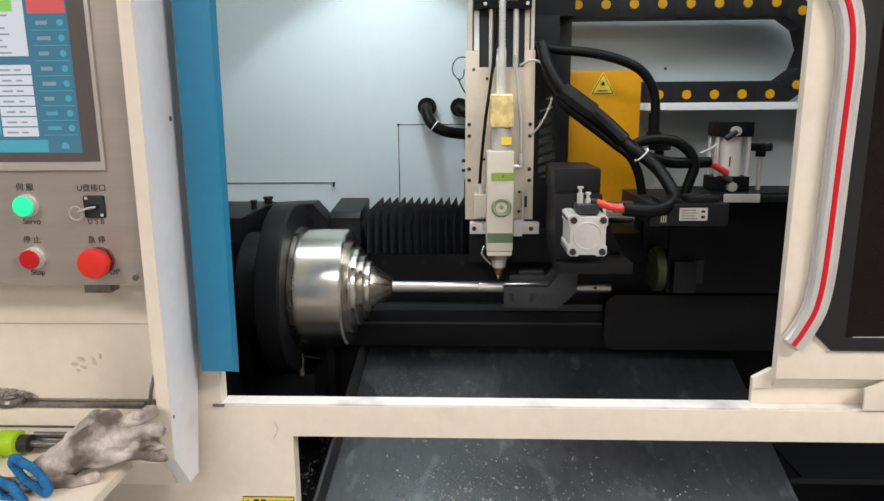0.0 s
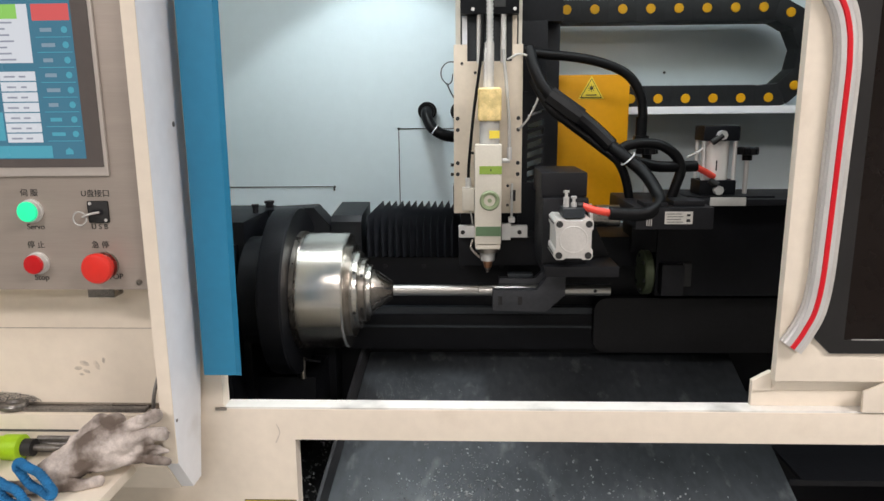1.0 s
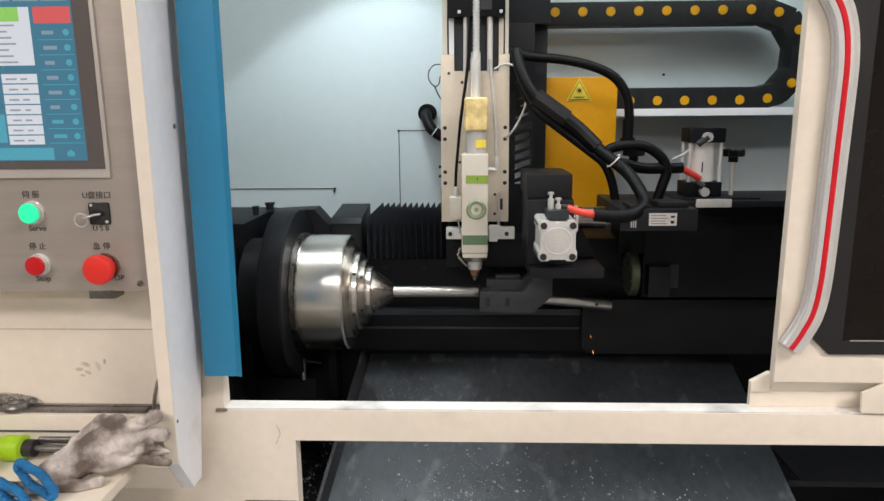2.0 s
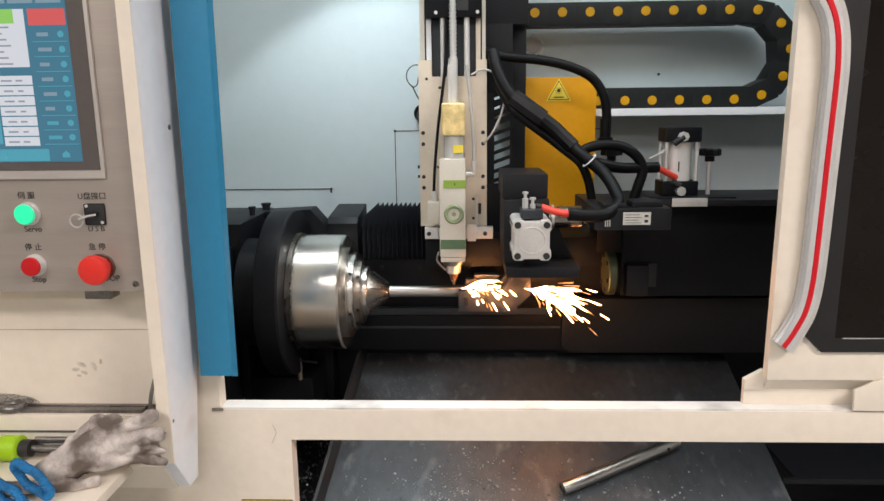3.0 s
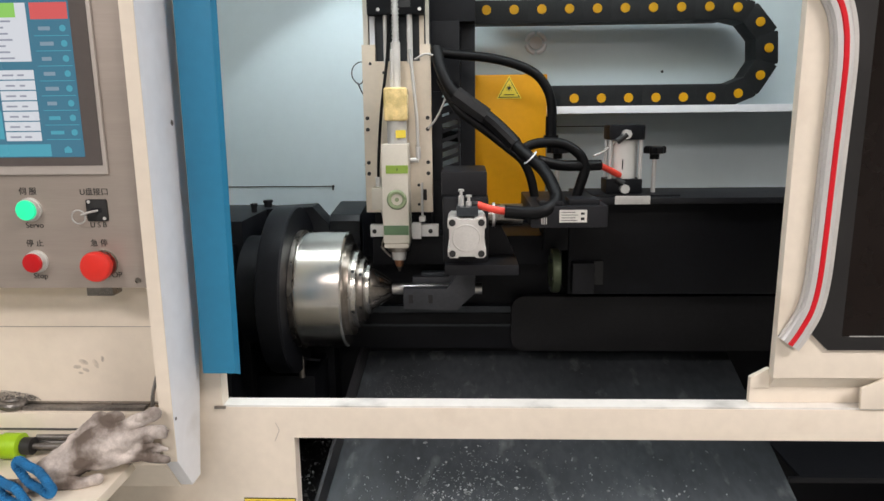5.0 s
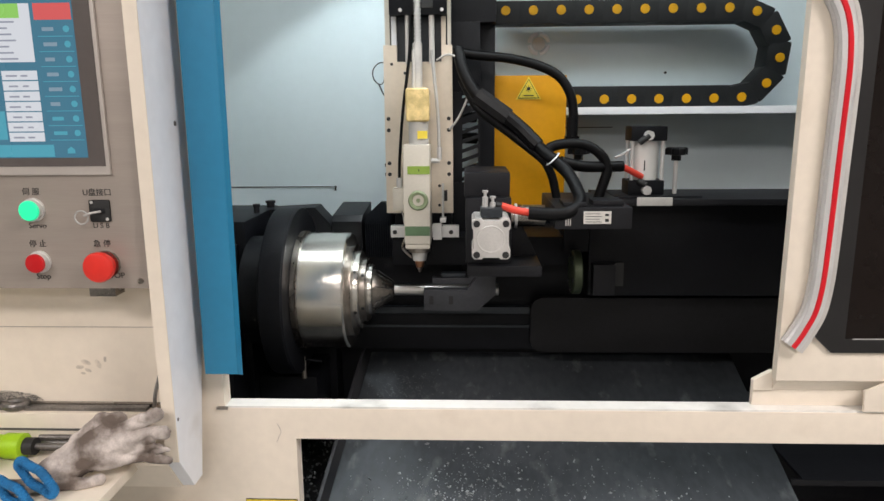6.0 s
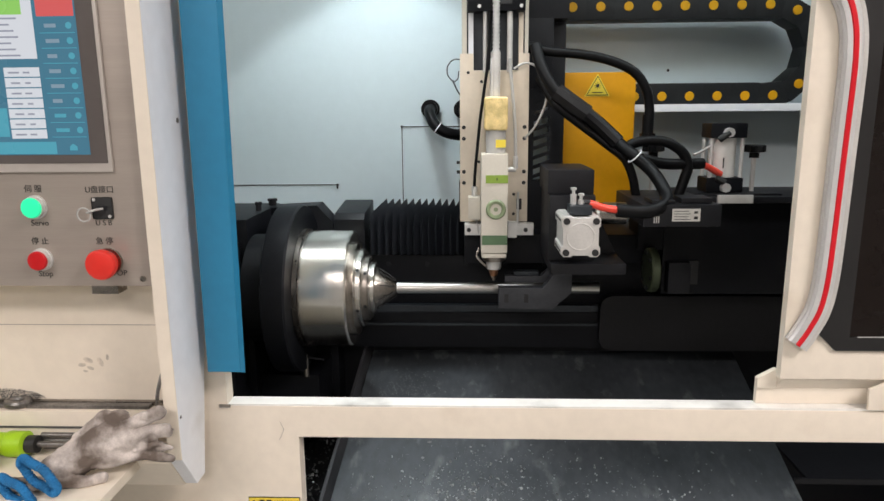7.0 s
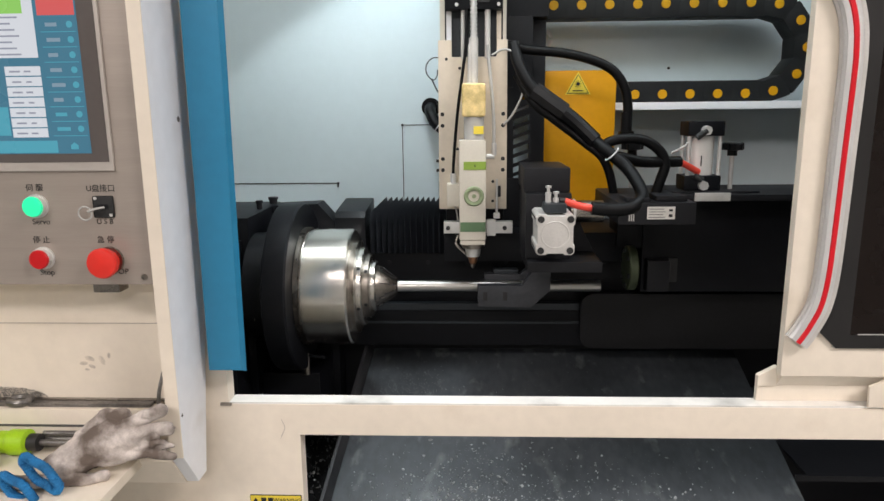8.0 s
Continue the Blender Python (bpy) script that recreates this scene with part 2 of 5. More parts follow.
def bm_new():
    return bmesh.new()


def boxpart(name, dims, material, parent, label="", bevel=0.0):
    return part(name, box(bm_new(), *dims, bevel=bevel), material, parent, label)


def rodpart(name, p0, p1, r, material, parent, label="", r1=None, seg=24):
    return part(name, rod_mesh(bm_new(), p0, p1, r, r1, seg), material, parent, label)


def lettering(name, words, x, z, y, size, material, parent):
    """Flat letters that face the front, centred at x, z."""
    cu = bpy.data.curves.new(name, "FONT")
    cu.body, cu.size, cu.align_x, cu.align_y, cu.extrude = words, size, "CENTER", "CENTER", 0.0002
    tmp = new(name + "_source", cu)
    bpy.context.view_layer.update()
    me = bpy.data.meshes.new_from_object(tmp.evaluated_get(bpy.context.evaluated_depsgraph_get()))
    bpy.data.objects.remove(tmp)
    me.transform(Matrix.Translation((x, y, z)) @ Matrix.Rotation(radians(90), 4, "X"))
    me.materials.clear()
    me.materials.append(material)
    ob = new(name, me)
    ob.parent = parent
    if parent.parent is None and parent.type == "EMPTY":
        ob.location = -Vector(parent.location)
    return ob


# ---- the room ----
thing("floor", box(bm_new(), -3.5, 4.5, -5.5, 3.0, ROOM_FLOOR - 0.1, ROOM_FLOOR), CONCRETE, "grey concrete workshop floor", "floor", kind="structure")
thing("ceiling", box(bm_new(), -3.5, 4.5, -5.5, 3.0, ROOM_TOP, ROOM_TOP + 0.1), PLASTER, "plain white workshop ceiling", "ceiling", kind="structure")
for nm, d in (("wall_south", (-3.5, 4.5, -5.6, -5.5)), ("wall_north", (-3.5, 4.5, 3.0, 3.1)), ("wall_west", (-3.6, -3.5, -5.5, 3.0)), ("wall_east", (4.5, 4.6, -5.5, 3.0))):
    thing(nm, box(bm_new(), *d, ROOM_FLOOR, ROOM_TOP), PLASTER, "plain pale plaster workshop wall", "wall", kind="structure")
# bodies for the added room lamps, out of view
for lx, ly, watts in ROOM_LAMPS:
    lamp = empty("unseen_light", (lx, ly, ROOM_TOP), "white rectangular light panel added out of view", "ceiling light", "workshop lights")
    boxpart("frame", (lx - 0.6, lx + 0.6, ly - 0.3, ly + 0.3, ROOM_TOP - 0.045, ROOM_TOP), WHITE, lamp)
    boxpart("diffuser", (lx - 0.57, lx + 0.57, ly - 0.27, ly + 0.27, ROOM_TOP - 0.050, ROOM_TOP - 0.0455), LAMPGLOW, lamp)

# ---- the machine's enclosure ----
BACK = 0.62
wall_back = thing("wall_back", box(bm_new(), -0.60, 1.50, BACK, BACK + 0.02, -1.0, 0.86), WALLPAINT, "pale blue-white sheet metal back of the enclosure", "enclosure wall", kind="structure")
for nm, d in (("wall_left", (-0.62, -0.60, 0.06, 0.64, -1.0, 0.86)), ("wall_right", (1.50, 1.52, 0.06, 0.64, -1.0, 0.86))):
    thing(nm, box(bm_new(), *d), GREYWALL, "grey sheet metal side of the enclosure", "enclosure wall", kind="structure")
thing("enclosure_roof", box(bm_new(), -0.62, 1.52, -0.02, 0.64, 0.861, 0.88), GREYWALL, "grey sheet metal roof of the enclosure", "ceiling", kind="structure")
thing("enclosure_floor", box(bm_new(), -0.62, 1.52, 0.06, 0.64, -0.75, -0.73), GUNK, "dark oily floor inside the machine", "floor", kind="structure")

fascia = thing("upper_fascia", box(bm_new(), -0.62, 1.52, 0.0, 0.06, 0.68, 0.86), CREAM, "cream painted beam over the machine's opening", "fascia", kind="structure")

# seams and rivets of the hatch in the back wall
for dims in ((-0.30, 0.031, BACK - 0.0012, BACK - 0.0002, 0.2030, 0.2046), (0.1672, 0.1688, BACK - 0.0012, BACK - 0.0002, 0.10, 0.3220), (0.1690, 0.60, BACK - 0.0012, BACK - 0.0002, 0.3212, 0.3228)):
    boxpart("seam", dims, INK, wall_back, "thin dark seam")
for x, z in ((0.031, 0.2035), (0.168, 0.322), (0.70, 0.428)):
    rodpart("rivet", (x, BACK - 0.002, z), (x, BACK, z), 0.0026, INK, wall_back, "dark rivet", seg=12)
boxpart("bracket_tab", (0.0295, 0.0325, BACK - 0.006, BACK - 0.0021, 0.196, 0.203), INK, wall_back)

# ring fitting on the wall
ring = empty("wall_ring", (0.448, BACK, 0.486), "white plastic cable ring on the back wall", "cable ring")
bm = bm_new()
for k in range(4):
    pts = [(0.448 + 0.0185 * math.cos(radians(a)), BACK - 0.004, 0.486 + 0.0185 * math.sin(radians(a))) for a in range(k * 90 + 8, k * 90 + 84, 15)]
    hose(bm, pts, 0.0042, 8, 3)
part("collar", bm, WHITE, ring)
bm = rod_mesh(bm_new(), (0.448, BACK - 0.005, 0.486), (0.448, BACK - 0.0003, 0.486), 0.0125)
part("plug", bm, GREYWALL, ring)

# hose glands on the wall
for gx, gz, pts, rr in ((0.228, 0.357, [(0.228, 0.585, 0.357), (0.229, 0.562, 0.347), (0.240, 0.548, 0.326), (0.262, 0.545, 0.312), (0.295, 0.552, 0.306), (0.325, 0.560, 0.304)], 0.0105),
                        (0.293, 0.356, [(0.293, 0.59, 0.356), (0.296, 0.570, 0.350), (0.308, 0.560, 0.345), (0.325, 0.560, 0.345)], 0.010)):
    g = empty("wall_hose", (gx, BACK, gz), "black corrugated hose from a round gland in the wall", "hose", "hoses in the wall")
    bm = rod_mesh(bm_new(), (gx, 0.596, gz), (gx, BACK - 0.0003, gz), 0.0185)
    rod_mesh(bm, (gx, 0.582, gz), (gx, 0.5955, gz), 0.0150)
    part("gland", bm, RUBBER, g)
    part("tube", hose(bm_new(), pts, rr, 16, 10, 0.05), RUBBER, g)
    if gx < 0.25:
        part("cable_tie", hose(bm_new(), [(0.246 + 0.0118 * 0.6 * math.sin(a), 0.546 - 0.0122 * math.cos(a), 0.3225 + 0.0118 * 0.8 * math.sin(a)) for a in np.linspace(0, 6.283, 13)], 0.0012, 6, 2), WHITE, g, "white cable tie")

# housings of the work lamp and of the added fill lamp
lampbox = empty("work_lamp", (0.147, 0.40, 0.86), "round enclosure work lamp under the roof", "lamp")
part("housing", rod_mesh(bm_new(), (0.147, 0.40, 0.818), (0.147, 0.40, 0.8605), 0.035), SATIN, lampbox)
strip = empty("fill_lamp", (0.44, 0.15, 0.86), "flat fill lamp added out of view under the enclosure roof", "lamp")
boxpart("housing", (-0.22, 1.10, 0.022, 0.278, 0.840, 0.8605), ALU, strip)

# ---- front frame ----
frame_ob = empty("laser_machine", (0.0, 0.0, -1.0), "cream painted steel front of a tube laser machine", "machine")
part("front_frame", prism(bm_new(), [(-0.60, -1.0), (0.089, -1.0), (0.089, -0.051), (1.50, -0.051), (1.50, -0.0095), (0.0, -0.0095), (0.0, 0.86), (-0.60, 0.86)], 0.0, 0.022, 0.0012), CREAM, frame_ob)
# the beam's lit top: its brightness is in the paint colour
boxpart("beam_top", (0.0005, 1.50, 0.001, 0.0245, -0.0095, -0.0072), GRIMY_LIT, frame_ob, "scuffed top of the beam, whitened for the light on it")
boxpart("left_post", (-0.60, -0.031, 0.0222, 0.06, -1.0, 0.86), CREAM, frame_ob)
boxpart("lower_return", (0.045, 0.0700, 0.0222, 0.045, -1.0, -0.052), CREAM, frame_ob)
boxpart("lower_right_panel", (1.30, 1.50, 0.0, 0.045, -1.0, -0.0515), CREAM, frame_ob)
boxpart("latch_tab", (-0.010, 0.004, -0.003, -0.0002, -0.0105, -0.0072), DARKST, frame_ob, "small dark hinge tab")
bm = hose(bm_new(), [(0.066, -0.0008, -0.030), (0.070, -0.0008, -0.040), (0.068, -0.0008, -0.046), (0.064, -0.0008, -0.055)], 0.0003, 5, 3)
part("scratch", bm, BRUSHED, frame_ob)
lab = empty("warning_label", (0.055, -0.001, -0.153), "yellow warning label on the lower panel", "label")
boxpart("sheet", (0.019, 0.0862, -0.0016, -0.0006, -0.1712, -0.1352), INK, lab, "black bordered sheet")
boxpart("face", (0.0196, 0.0854, -0.0019, -0.00165, -0.1705, -0.136), LABELY, lab)
prism_pts = [(0.022, -0.1455), (0.030, -0.1455), (0.026, -0.1385)]
part("symbol", prism(bm_new(), prism_pts, -0.0022, -0.00192), INK, lab)
for bx in (0.0335, 0.0425):
    boxpart("character", (bx, bx + 0.0065, -0.0022, -0.00192, -0.1452, -0.1388), INK, lab)
lettering("lettering", "WARNING", 0.0675, -0.1425, -0.0021, 0.0075, INK, lab)
for k in range(4):
    boxpart("text_line", (0.024, 0.080 - 0.006 * (k % 2), -0.0022, -0.00192, -0.1535 - 0.0045 * k, -0.1515 - 0.0045 * k), INK, lab)

blue = empty("blue_door_post", (0.013, -0.03, 0.046), "blue painted folded steel post beside the opening", "post")
part("face_sheet", prism(bm_new(), [(-0.0092, 0.0480), (-0.0065, 0.86), (0.0358, 0.86), (0.0300, 0.0480)], -0.030, -0.026), BLUE, blue)
part("back_sheet", prism(bm_new(), [(-0.0092, 0.0480), (-0.0065, 0.86), (0.0300, 0.86), (0.0235, 0.0480)], -0.0258, -0.0005), BLUE, blue)
bm = bm_new()
v = [bm.verts.new(p) for p in ((0.0301, -0.030, 0.0480), (0.0336, -0.022, 0.0440), (0.0408, -0.022, 0.86), (0.0359, -0.030, 0.86), (0.0240, -0.004, 0.0480), (0.0262, -0.004, 0.0440), (0.0335, -0.004, 0.86), (0.0310, -0.004, 0.86))]
for f in ((0, 1, 2, 3), (1, 5, 6, 2), (5, 4, 7, 6), (4, 0, 3, 7), (0, 4, 5, 1), (3, 2, 6, 7)):
    bm.faces.new([v[i] for i in f])
part("folded_edge", bm, BLUE, blue)

# ---- sliding door ----
door = empty("sliding_door", (0.70, 0.0, 0.0), "cream sliding door with a smoked window", "door")
part("door_frame", prism(bm_new(), [(0.6816, 0.0312), (1.30, 0.0312), (1.30, 0.069), (0.7395, 0.069), (0.7395, 0.86), (0.6816, 0.86)], 0.0, 0.012, 0.003), CREAM, door)
part("foot", prism(bm_new(), [(0.6605, 0.0140), (0.6605, 0.0270), (0.6815, 0.0390), (0.6840, 0.0390), (0.6840, 0.0140)], 0.0125, 0.0200, 0.001), CREAM, door)
part("skirt", extrude_x(bm_new(), [(0.0008, 0.0311), (0.0200, 0.0311), (0.0200, 0.0142), (0.0150, 0.0142)], 0.6842, 1.30), CREAM, door)
part("track_rail", box(bm_new(), 0.6618, 0.8000, 0.0160, 0.0235, -0.0070, 0.0138, 0.001), CREAM, door)
part("corner_bracket", prism(bm_new(), [(0.7880, -0.0065), (0.7866, 0.0206), (0.7939, 0.0236), (0.8083, 0.0302), (0.90, 0.0700), (0.90, -0.0065)], -0.004, -0.0005, 0.0008), CREAM, door)
part("window_rim", prism(bm_new(), [(0.7185, 0.86), (0.7185, 0.0915), (0.7415, 0.0692), (1.30, 0.0692), (1.30, 0.0860), (0.7560, 0.0860), (0.7560, 0.86)], -0.004, -0.0005), FRAMEBLK, door, "black window rim")
boxpart("window_pane", (0.7555, 1.30, -0.0030, 0.002, 0.0862, 0.86), SMOKED, door, "dark smoked pane")
# thin pale line along the lower edge of the pane
boxpart("pale_line", (0.765, 1.30, -0.0045, -0.0041, 0.0860, 0.0872), ALU, door, "thin pale line")


def ribbon(bm, path, left, right, y0, y1):
    line = smooth_line([(x, 0, z) for x, z in path], 8)
    rows = []
    for i, p in enumerate(line):
        d = (line[min(i + 1, len(line) - 1)] - line[max(i - 1, 0)]).normalized()
        n = Vector((-d.z, 0, d.x))
        if n.x < 0:
            n = -n
        rows.append([bm.verts.new((*(p + n * o).xz.to_2d().to_tuple()[:1], y, (p + n * o).z)) for o, y in ((left, y1), (left, y0 + 0.003), (left + 0.003, y0), (right - 0.003, y0), (right, y0 + 0.003), (right, y1))])
    for a, b in zip(rows, rows[1:]):
        for k in range(6):
            bm.faces.new((a[k], a[(k + 1) % 6], b[(k + 1) % 6], b[k]))
    bm.faces.new(rows[0])
    bm.faces.new(rows[-1][::-1])
    bmesh.ops.recalc_face_normals(bm, faces=bm.faces[:])
    return bm


HANDLE = [(0.6830, 0.5050), (0.7000, 0.4840), (0.7134, 0.4620), (0.7205, 0.4380), (0.7234, 0.4120), (0.7240, 0.3830), (0.7228, 0.3040), (0.7215, 0.2080), (0.7198, 0.1560), (0.7149, 0.1225), (0.7056, 0.0998), (0.6985, 0.0865), (0.6930, 0.0780)]
handle = part("door_handle", ribbon(bm_new(), HANDLE, -0.0112, 0.0142, -0.0115, -0.0005), HANDLEALU, door, "curved silver aluminium handle with red stripe")
part("red_stripe", ribbon(bm_new(), HANDLE, -0.0052, 0.0052, -0.0126, -0.0108), REDLINE, handle, "glossy red inlay")
part("groove", ribbon(bm_new(), HANDLE, -0.0130, -0.0114, -0.0055, -0.0005), CASTALU, handle, "grey edge groove")
part("groove", ribbon(bm_new(), HANDLE, 0.0098, 0.0110, -0.0119, -0.0108), CASTALU, handle, "grey edge groove")
part("rib", ribbon(bm_new(), HANDLE, -0.0092, -0.0066, -0.0121, -0.0108), HANDLEALU, handle)

# ---- slide plate, trough and chips ----
SLOPE, PY, PZ = 0.30, 0.42, -0.100


def on_slide(y):
    return PZ + SLOPE * (y - PY)


slide = empty("chute_plate", (0.45, 0.0, on_slide(0.0) - 0.01), "dark scuffed steel chute plate sloping to the front", "chute")
bm = bm_new()
corners = [(0.123, 0.44), (0.098, -0.03), (0.772, -0.03), (0.798, 0.44)]
top = [bm.verts.new((x, y, on_slide(y))) for x, y in corners]
low = [bm.verts.new((x, y, on_slide(y) - 0.004)) for x, y in corners]
bm.faces.new(top)
bm.faces.new(low[::-1])
for i in range(4):
    bm.faces.new((top[i], low[i], low[(i + 1) % 4], top[(i + 1) % 4]))
bmesh.ops.recalc_face_normals(bm, faces=bm.faces[:])
part("plate", bm, SLIDE, slide)
bm = bm_new()
rows = [(0.117, 0.445), (0.0965, 0.0), (0.0955, -0.03)]
qs = []
for x, y in rows:
    z = on_slide(y)
    qs.append([bm.verts.new(p) for p in ((x - 0.004, y, z - 0.004), (x - 0.004, y, z + 0.030), (x + 0.001, y, z + 0.030), (x + 0.004, y, z + 0.0005), (x + 0.004, y, z - 0.004))])
for a, b in zip(qs, qs[1:]):
    for k in range(5):
        bm.faces.new((a[k], b[k], b[(k + 1) % 5], a[(k + 1) % 5]))
bm.faces.new(qs[0])
bm.faces.new(qs[-1][::-1])
bmesh.ops.recalc_face_normals(bm, faces=bm.faces[:])
part("side_lip", bm, LIPST, slide, "raised dark side lip")

rng = random.Random(4)
bm = bm_new()
# flakes lie in drifts: one across the front, one under the chuck's nose
DRIFTS = [(0.22, 0.05, 0.055, 0.05, 7), (0.30, 0.09, 0.05, 0.06, 8), (0.42, 0.07, 0.07, 0.05, 6), (0.19, 0.33, 0.035, 0.03, 5), (0.56, 0.08, 0.08, 0.05, 2), (0.40, 0.20, 0.16, 0.10, 3)]
for k in range(3000):
    mx, my, sx, sy, wt = rng.choices(DRIFTS, [d[4] for d in DRIFTS])[0]
    cx, cy = min(0.74, max(0.13, rng.gauss(mx, sx))), min(0.40, max(0.0, rng.gauss(my, sy)))
    s = 0.0006 + 0.0030 * rng.random() ** 3 if my < 0.15 else 0.0003 + 0.0008 * rng.random() ** 2
    m = Matrix.Translation((cx, cy, on_slide(cy) + s * 0.35)) @ Euler((rng.random() * 6, rng.random() * 6, rng.random() * 6)).to_matrix().to_4x4() @ Matrix.Diagonal((s, s * rng.uniform(0.4, 1.9), s * 0.5, 1))
    bmesh.ops.create_cone(bm, cap_ends=True, segments=4, radius1=0.7, radius2=0.2, depth=1, matrix=m)
thing("metal_debris", bm, FLAKES, "tiny metal flakes strewn over the chute plate", "metal flakes", kind="stuff")

thing("chip_pan", box(bm_new(), -0.40, 0.090, 0.055, 0.50, -0.245, -0.235), GUNK, "black oily pan under the chuck", "chip pan")
bm = bm_new()
for k in range(900):
    cx, cy = rng.uniform(-0.06, 0.086), rng.uniform(0.06, 0.48)
    s = rng.uniform(0.0015, 0.005)
    m = Matrix.Translation((cx, cy, -0.235 + rng.uniform(0, 0.012))) @ Euler((rng.random() * 6, rng.random() * 6, rng.random() * 6)).to_matrix().to_4x4() @ Matrix.Diagonal((s, s * rng.uniform(0.3, 1.2), s * 0.25, 1))
    bmesh.ops.create_cone(bm, cap_ends=True, segments=4, radius1=0.7, radius2=0.3, depth=1, matrix=m)
thing("metal_chips", bm, CHIPS, "heap of dark glinting metal chips in the pan", "metal chips", kind="stuff")
tray = empty("side_tray", (1.0, 0.2, -0.17), "dark grey tray shelf beside the chute", "tray")
boxpart("shelf", (0.80, 1.45, 0.135, 0.46, -0.183, -0.178), SATIN, tray)
boxpart("front_lip", (0.78, 1.45, 0.131, 0.1348, -0.184, -0.1755), SATIN, tray)
boxpart("lower_beam", (0.86, 1.45, 0.06, 0.13, -0.33, -0.29), BLACK, tray)

# ---- machine bed ----
bed = empty("machine_bed", (0.45, 0.48, -0.73), "black painted machine bed with guide rail", "machine bed")
part("upper_beam", box(bm_new(), -0.55, 1.45, 0.402, 0.56, -0.0, 0.100, 0.003), BLACK, bed)
part("ledge", box(bm_new(), -0.55, 1.45, 0.385, 0.56, -0.068, -0.002, 0.003), BLACK, bed)
part("lower_body", box(bm_new(), -0.55, 1.45, 0.46, 0.56, -0.73, -0.0685, 0.003), BLACK, bed)
boxpart("guide_rail", (0.07, 1.40, 0.388, 0.4015, -0.0018, 0.010), ANODISED, bed, "dull steel guide rail")
boxpart("guide_strip", (0.05, 1.40, 0.3825, 0.3848, -0.026, -0.022), ANODISED, bed)
for k in range(9):
    x = 0.16 + 0.07 * k
    rodpart("bolt", (x, 0.400, 0.083), (x, 0.4025, 0.083), 0.004, SATIN, bed, seg=12)

# ---- headstock and chuck ----
AY, AZ = 0.30, 0.066
stock = empty("headstock", (-0.15, 0.33, -0.2), "black headstock housing with socket bolts", "headstock")
part("hub", lathe_x(bm_new(), [(-0.0498, 0.085), (-0.0485, 0.090), (-0.0065, 0.090)], AY, AZ, 64), BLACK, stock)
part("housing", box(bm_new(), -0.38, -0.05, 0.27, 0.47, -0.22, 0.186, 0.004), BLACK, stock)
part("rear_cover", prism(bm_new(), [(-0.0495, -0.20), (-0.0495, 0.186), (0.034, 0.190), (0.062, 0.158), (0.062, -0.20)], 0.405, 0.455, 0.002), BLACK, stock)
part("front_plate", box(bm_new(), -0.14, -0.062, 0.205, 0.2695, -0.22, 0.150, 0.003), BLACK, stock)
part("lower_bracket", box(bm_new(), -0.06, 0.05, 0.29, 0.40, -0.2, -0.085, 0.003), BLACK, stock)
for x, y, z, r, h in ((-0.0605, 0.37, 0.186, 0.0050, 0.014), (-0.0560, 0.44, 0.186, 0.0072, 0.011), (-0.088, 0.235, 0.150, 0.0065, 0.012)):
    rodpart("bolt", (x, y, z), (x, y, z + h), r, SATIN, stock, seg=16)
    rodpart("bolt_flange", (x, y, z + h * 0.72), (x, y, z + h * 1.0 + 0.001), r * 1.25, SATIN, stock, seg=16)

chuck = empty("chuck", (0.05, AY, AZ), "bright turned steel collet chuck on a black flange", "chuck")
part("flange", lathe_x(bm_new(), [(-0.006, 0.130), (-0.003, 0.1375), (0.001, 0.139), (0.0300, 0.139), (0.0330, 0.1365), (0.0330, 0.100)], AY, AZ, 96), BLACK, chuck, "black steel flange")
part("ring", lathe_x(bm_new(), [(0.0332, 0.0965), (0.0338, 0.0985), (0.0410, 0.0985), (0.0414, 0.0920), (0.0430, 0.0915)], AY, AZ, 96), DARKST, chuck)
part("drum", lathe_x(bm_new(), [(0.0432, 0.0940), (0.0440, 0.0955), (0.1125, 0.0955), (0.1155, 0.0930), (0.1155, 0.078)], AY, AZ, 96), CHUCKST, chuck, "polished steel drum")
part("step_ring", lathe_x(bm_new(), [(0.1157, 0.076), (0.122, 0.0760), (0.1235, 0.0765), (0.1235, 0.066)], AY, AZ, 80), DARKST, chuck)
part("step_ring", lathe_x(bm_new(), [(0.1237, 0.0645), (0.1325, 0.0645), (0.134, 0.063), (0.134, 0.055)], AY, AZ, 80), CHUCKST, chuck)
part("step_ring", lathe_x(bm_new(), [(0.1342, 0.0530), (0.1425, 0.0530), (0.144, 0.0515), (0.144, 0.043)], AY, AZ, 80), DARKST, chuck)
part("collet_nut", lathe_x(bm_new(), [(0.1442, 0.0420), (0.151, 0.0420), (0.1525, 0.0405), (0.1525, 0.036)], AY, AZ, 64), CHUCKST, chuck)
part("nose_cone", lathe_x(bm_new(), [(0.1527, 0.0345), (0.156, 0.0330), (0.1845, 0.0135), (0.186, 0.0115), (0.186, 0.0095)], AY, AZ, 64), DARKST, chuck, "steel nose cone")
for k in range(6):
    a = radians(200 + 60 * k)
    for xx, rr in ((0.1285, 0.0645), (0.139, 0.0530)):
        p = Vector((xx, AY + rr * math.cos(a), AZ + rr * math.sin(a)))
        n = Vector((0, math.cos(a), math.sin(a)))
        rodpart("set_screw", p - n * 0.002, p + n * 0.0006, 0.0028, INK, chuck, seg=10)
for k in range(8):
    a = radians(22 + 45 * k)
    n = Vector((0, math.cos(a), math.sin(a)))
    p0, p1 = Vector((0.157, AY, AZ)) + n * 0.0330, Vector((0.184, AY, AZ)) + n * 0.0142
    rodpart("slit", p0, p1, 0.0006, INK, chuck, seg=6)
valve = empty("drain_tap", (0.03, 0.30, -0.075), "small steel tap under the chuck", "tap")
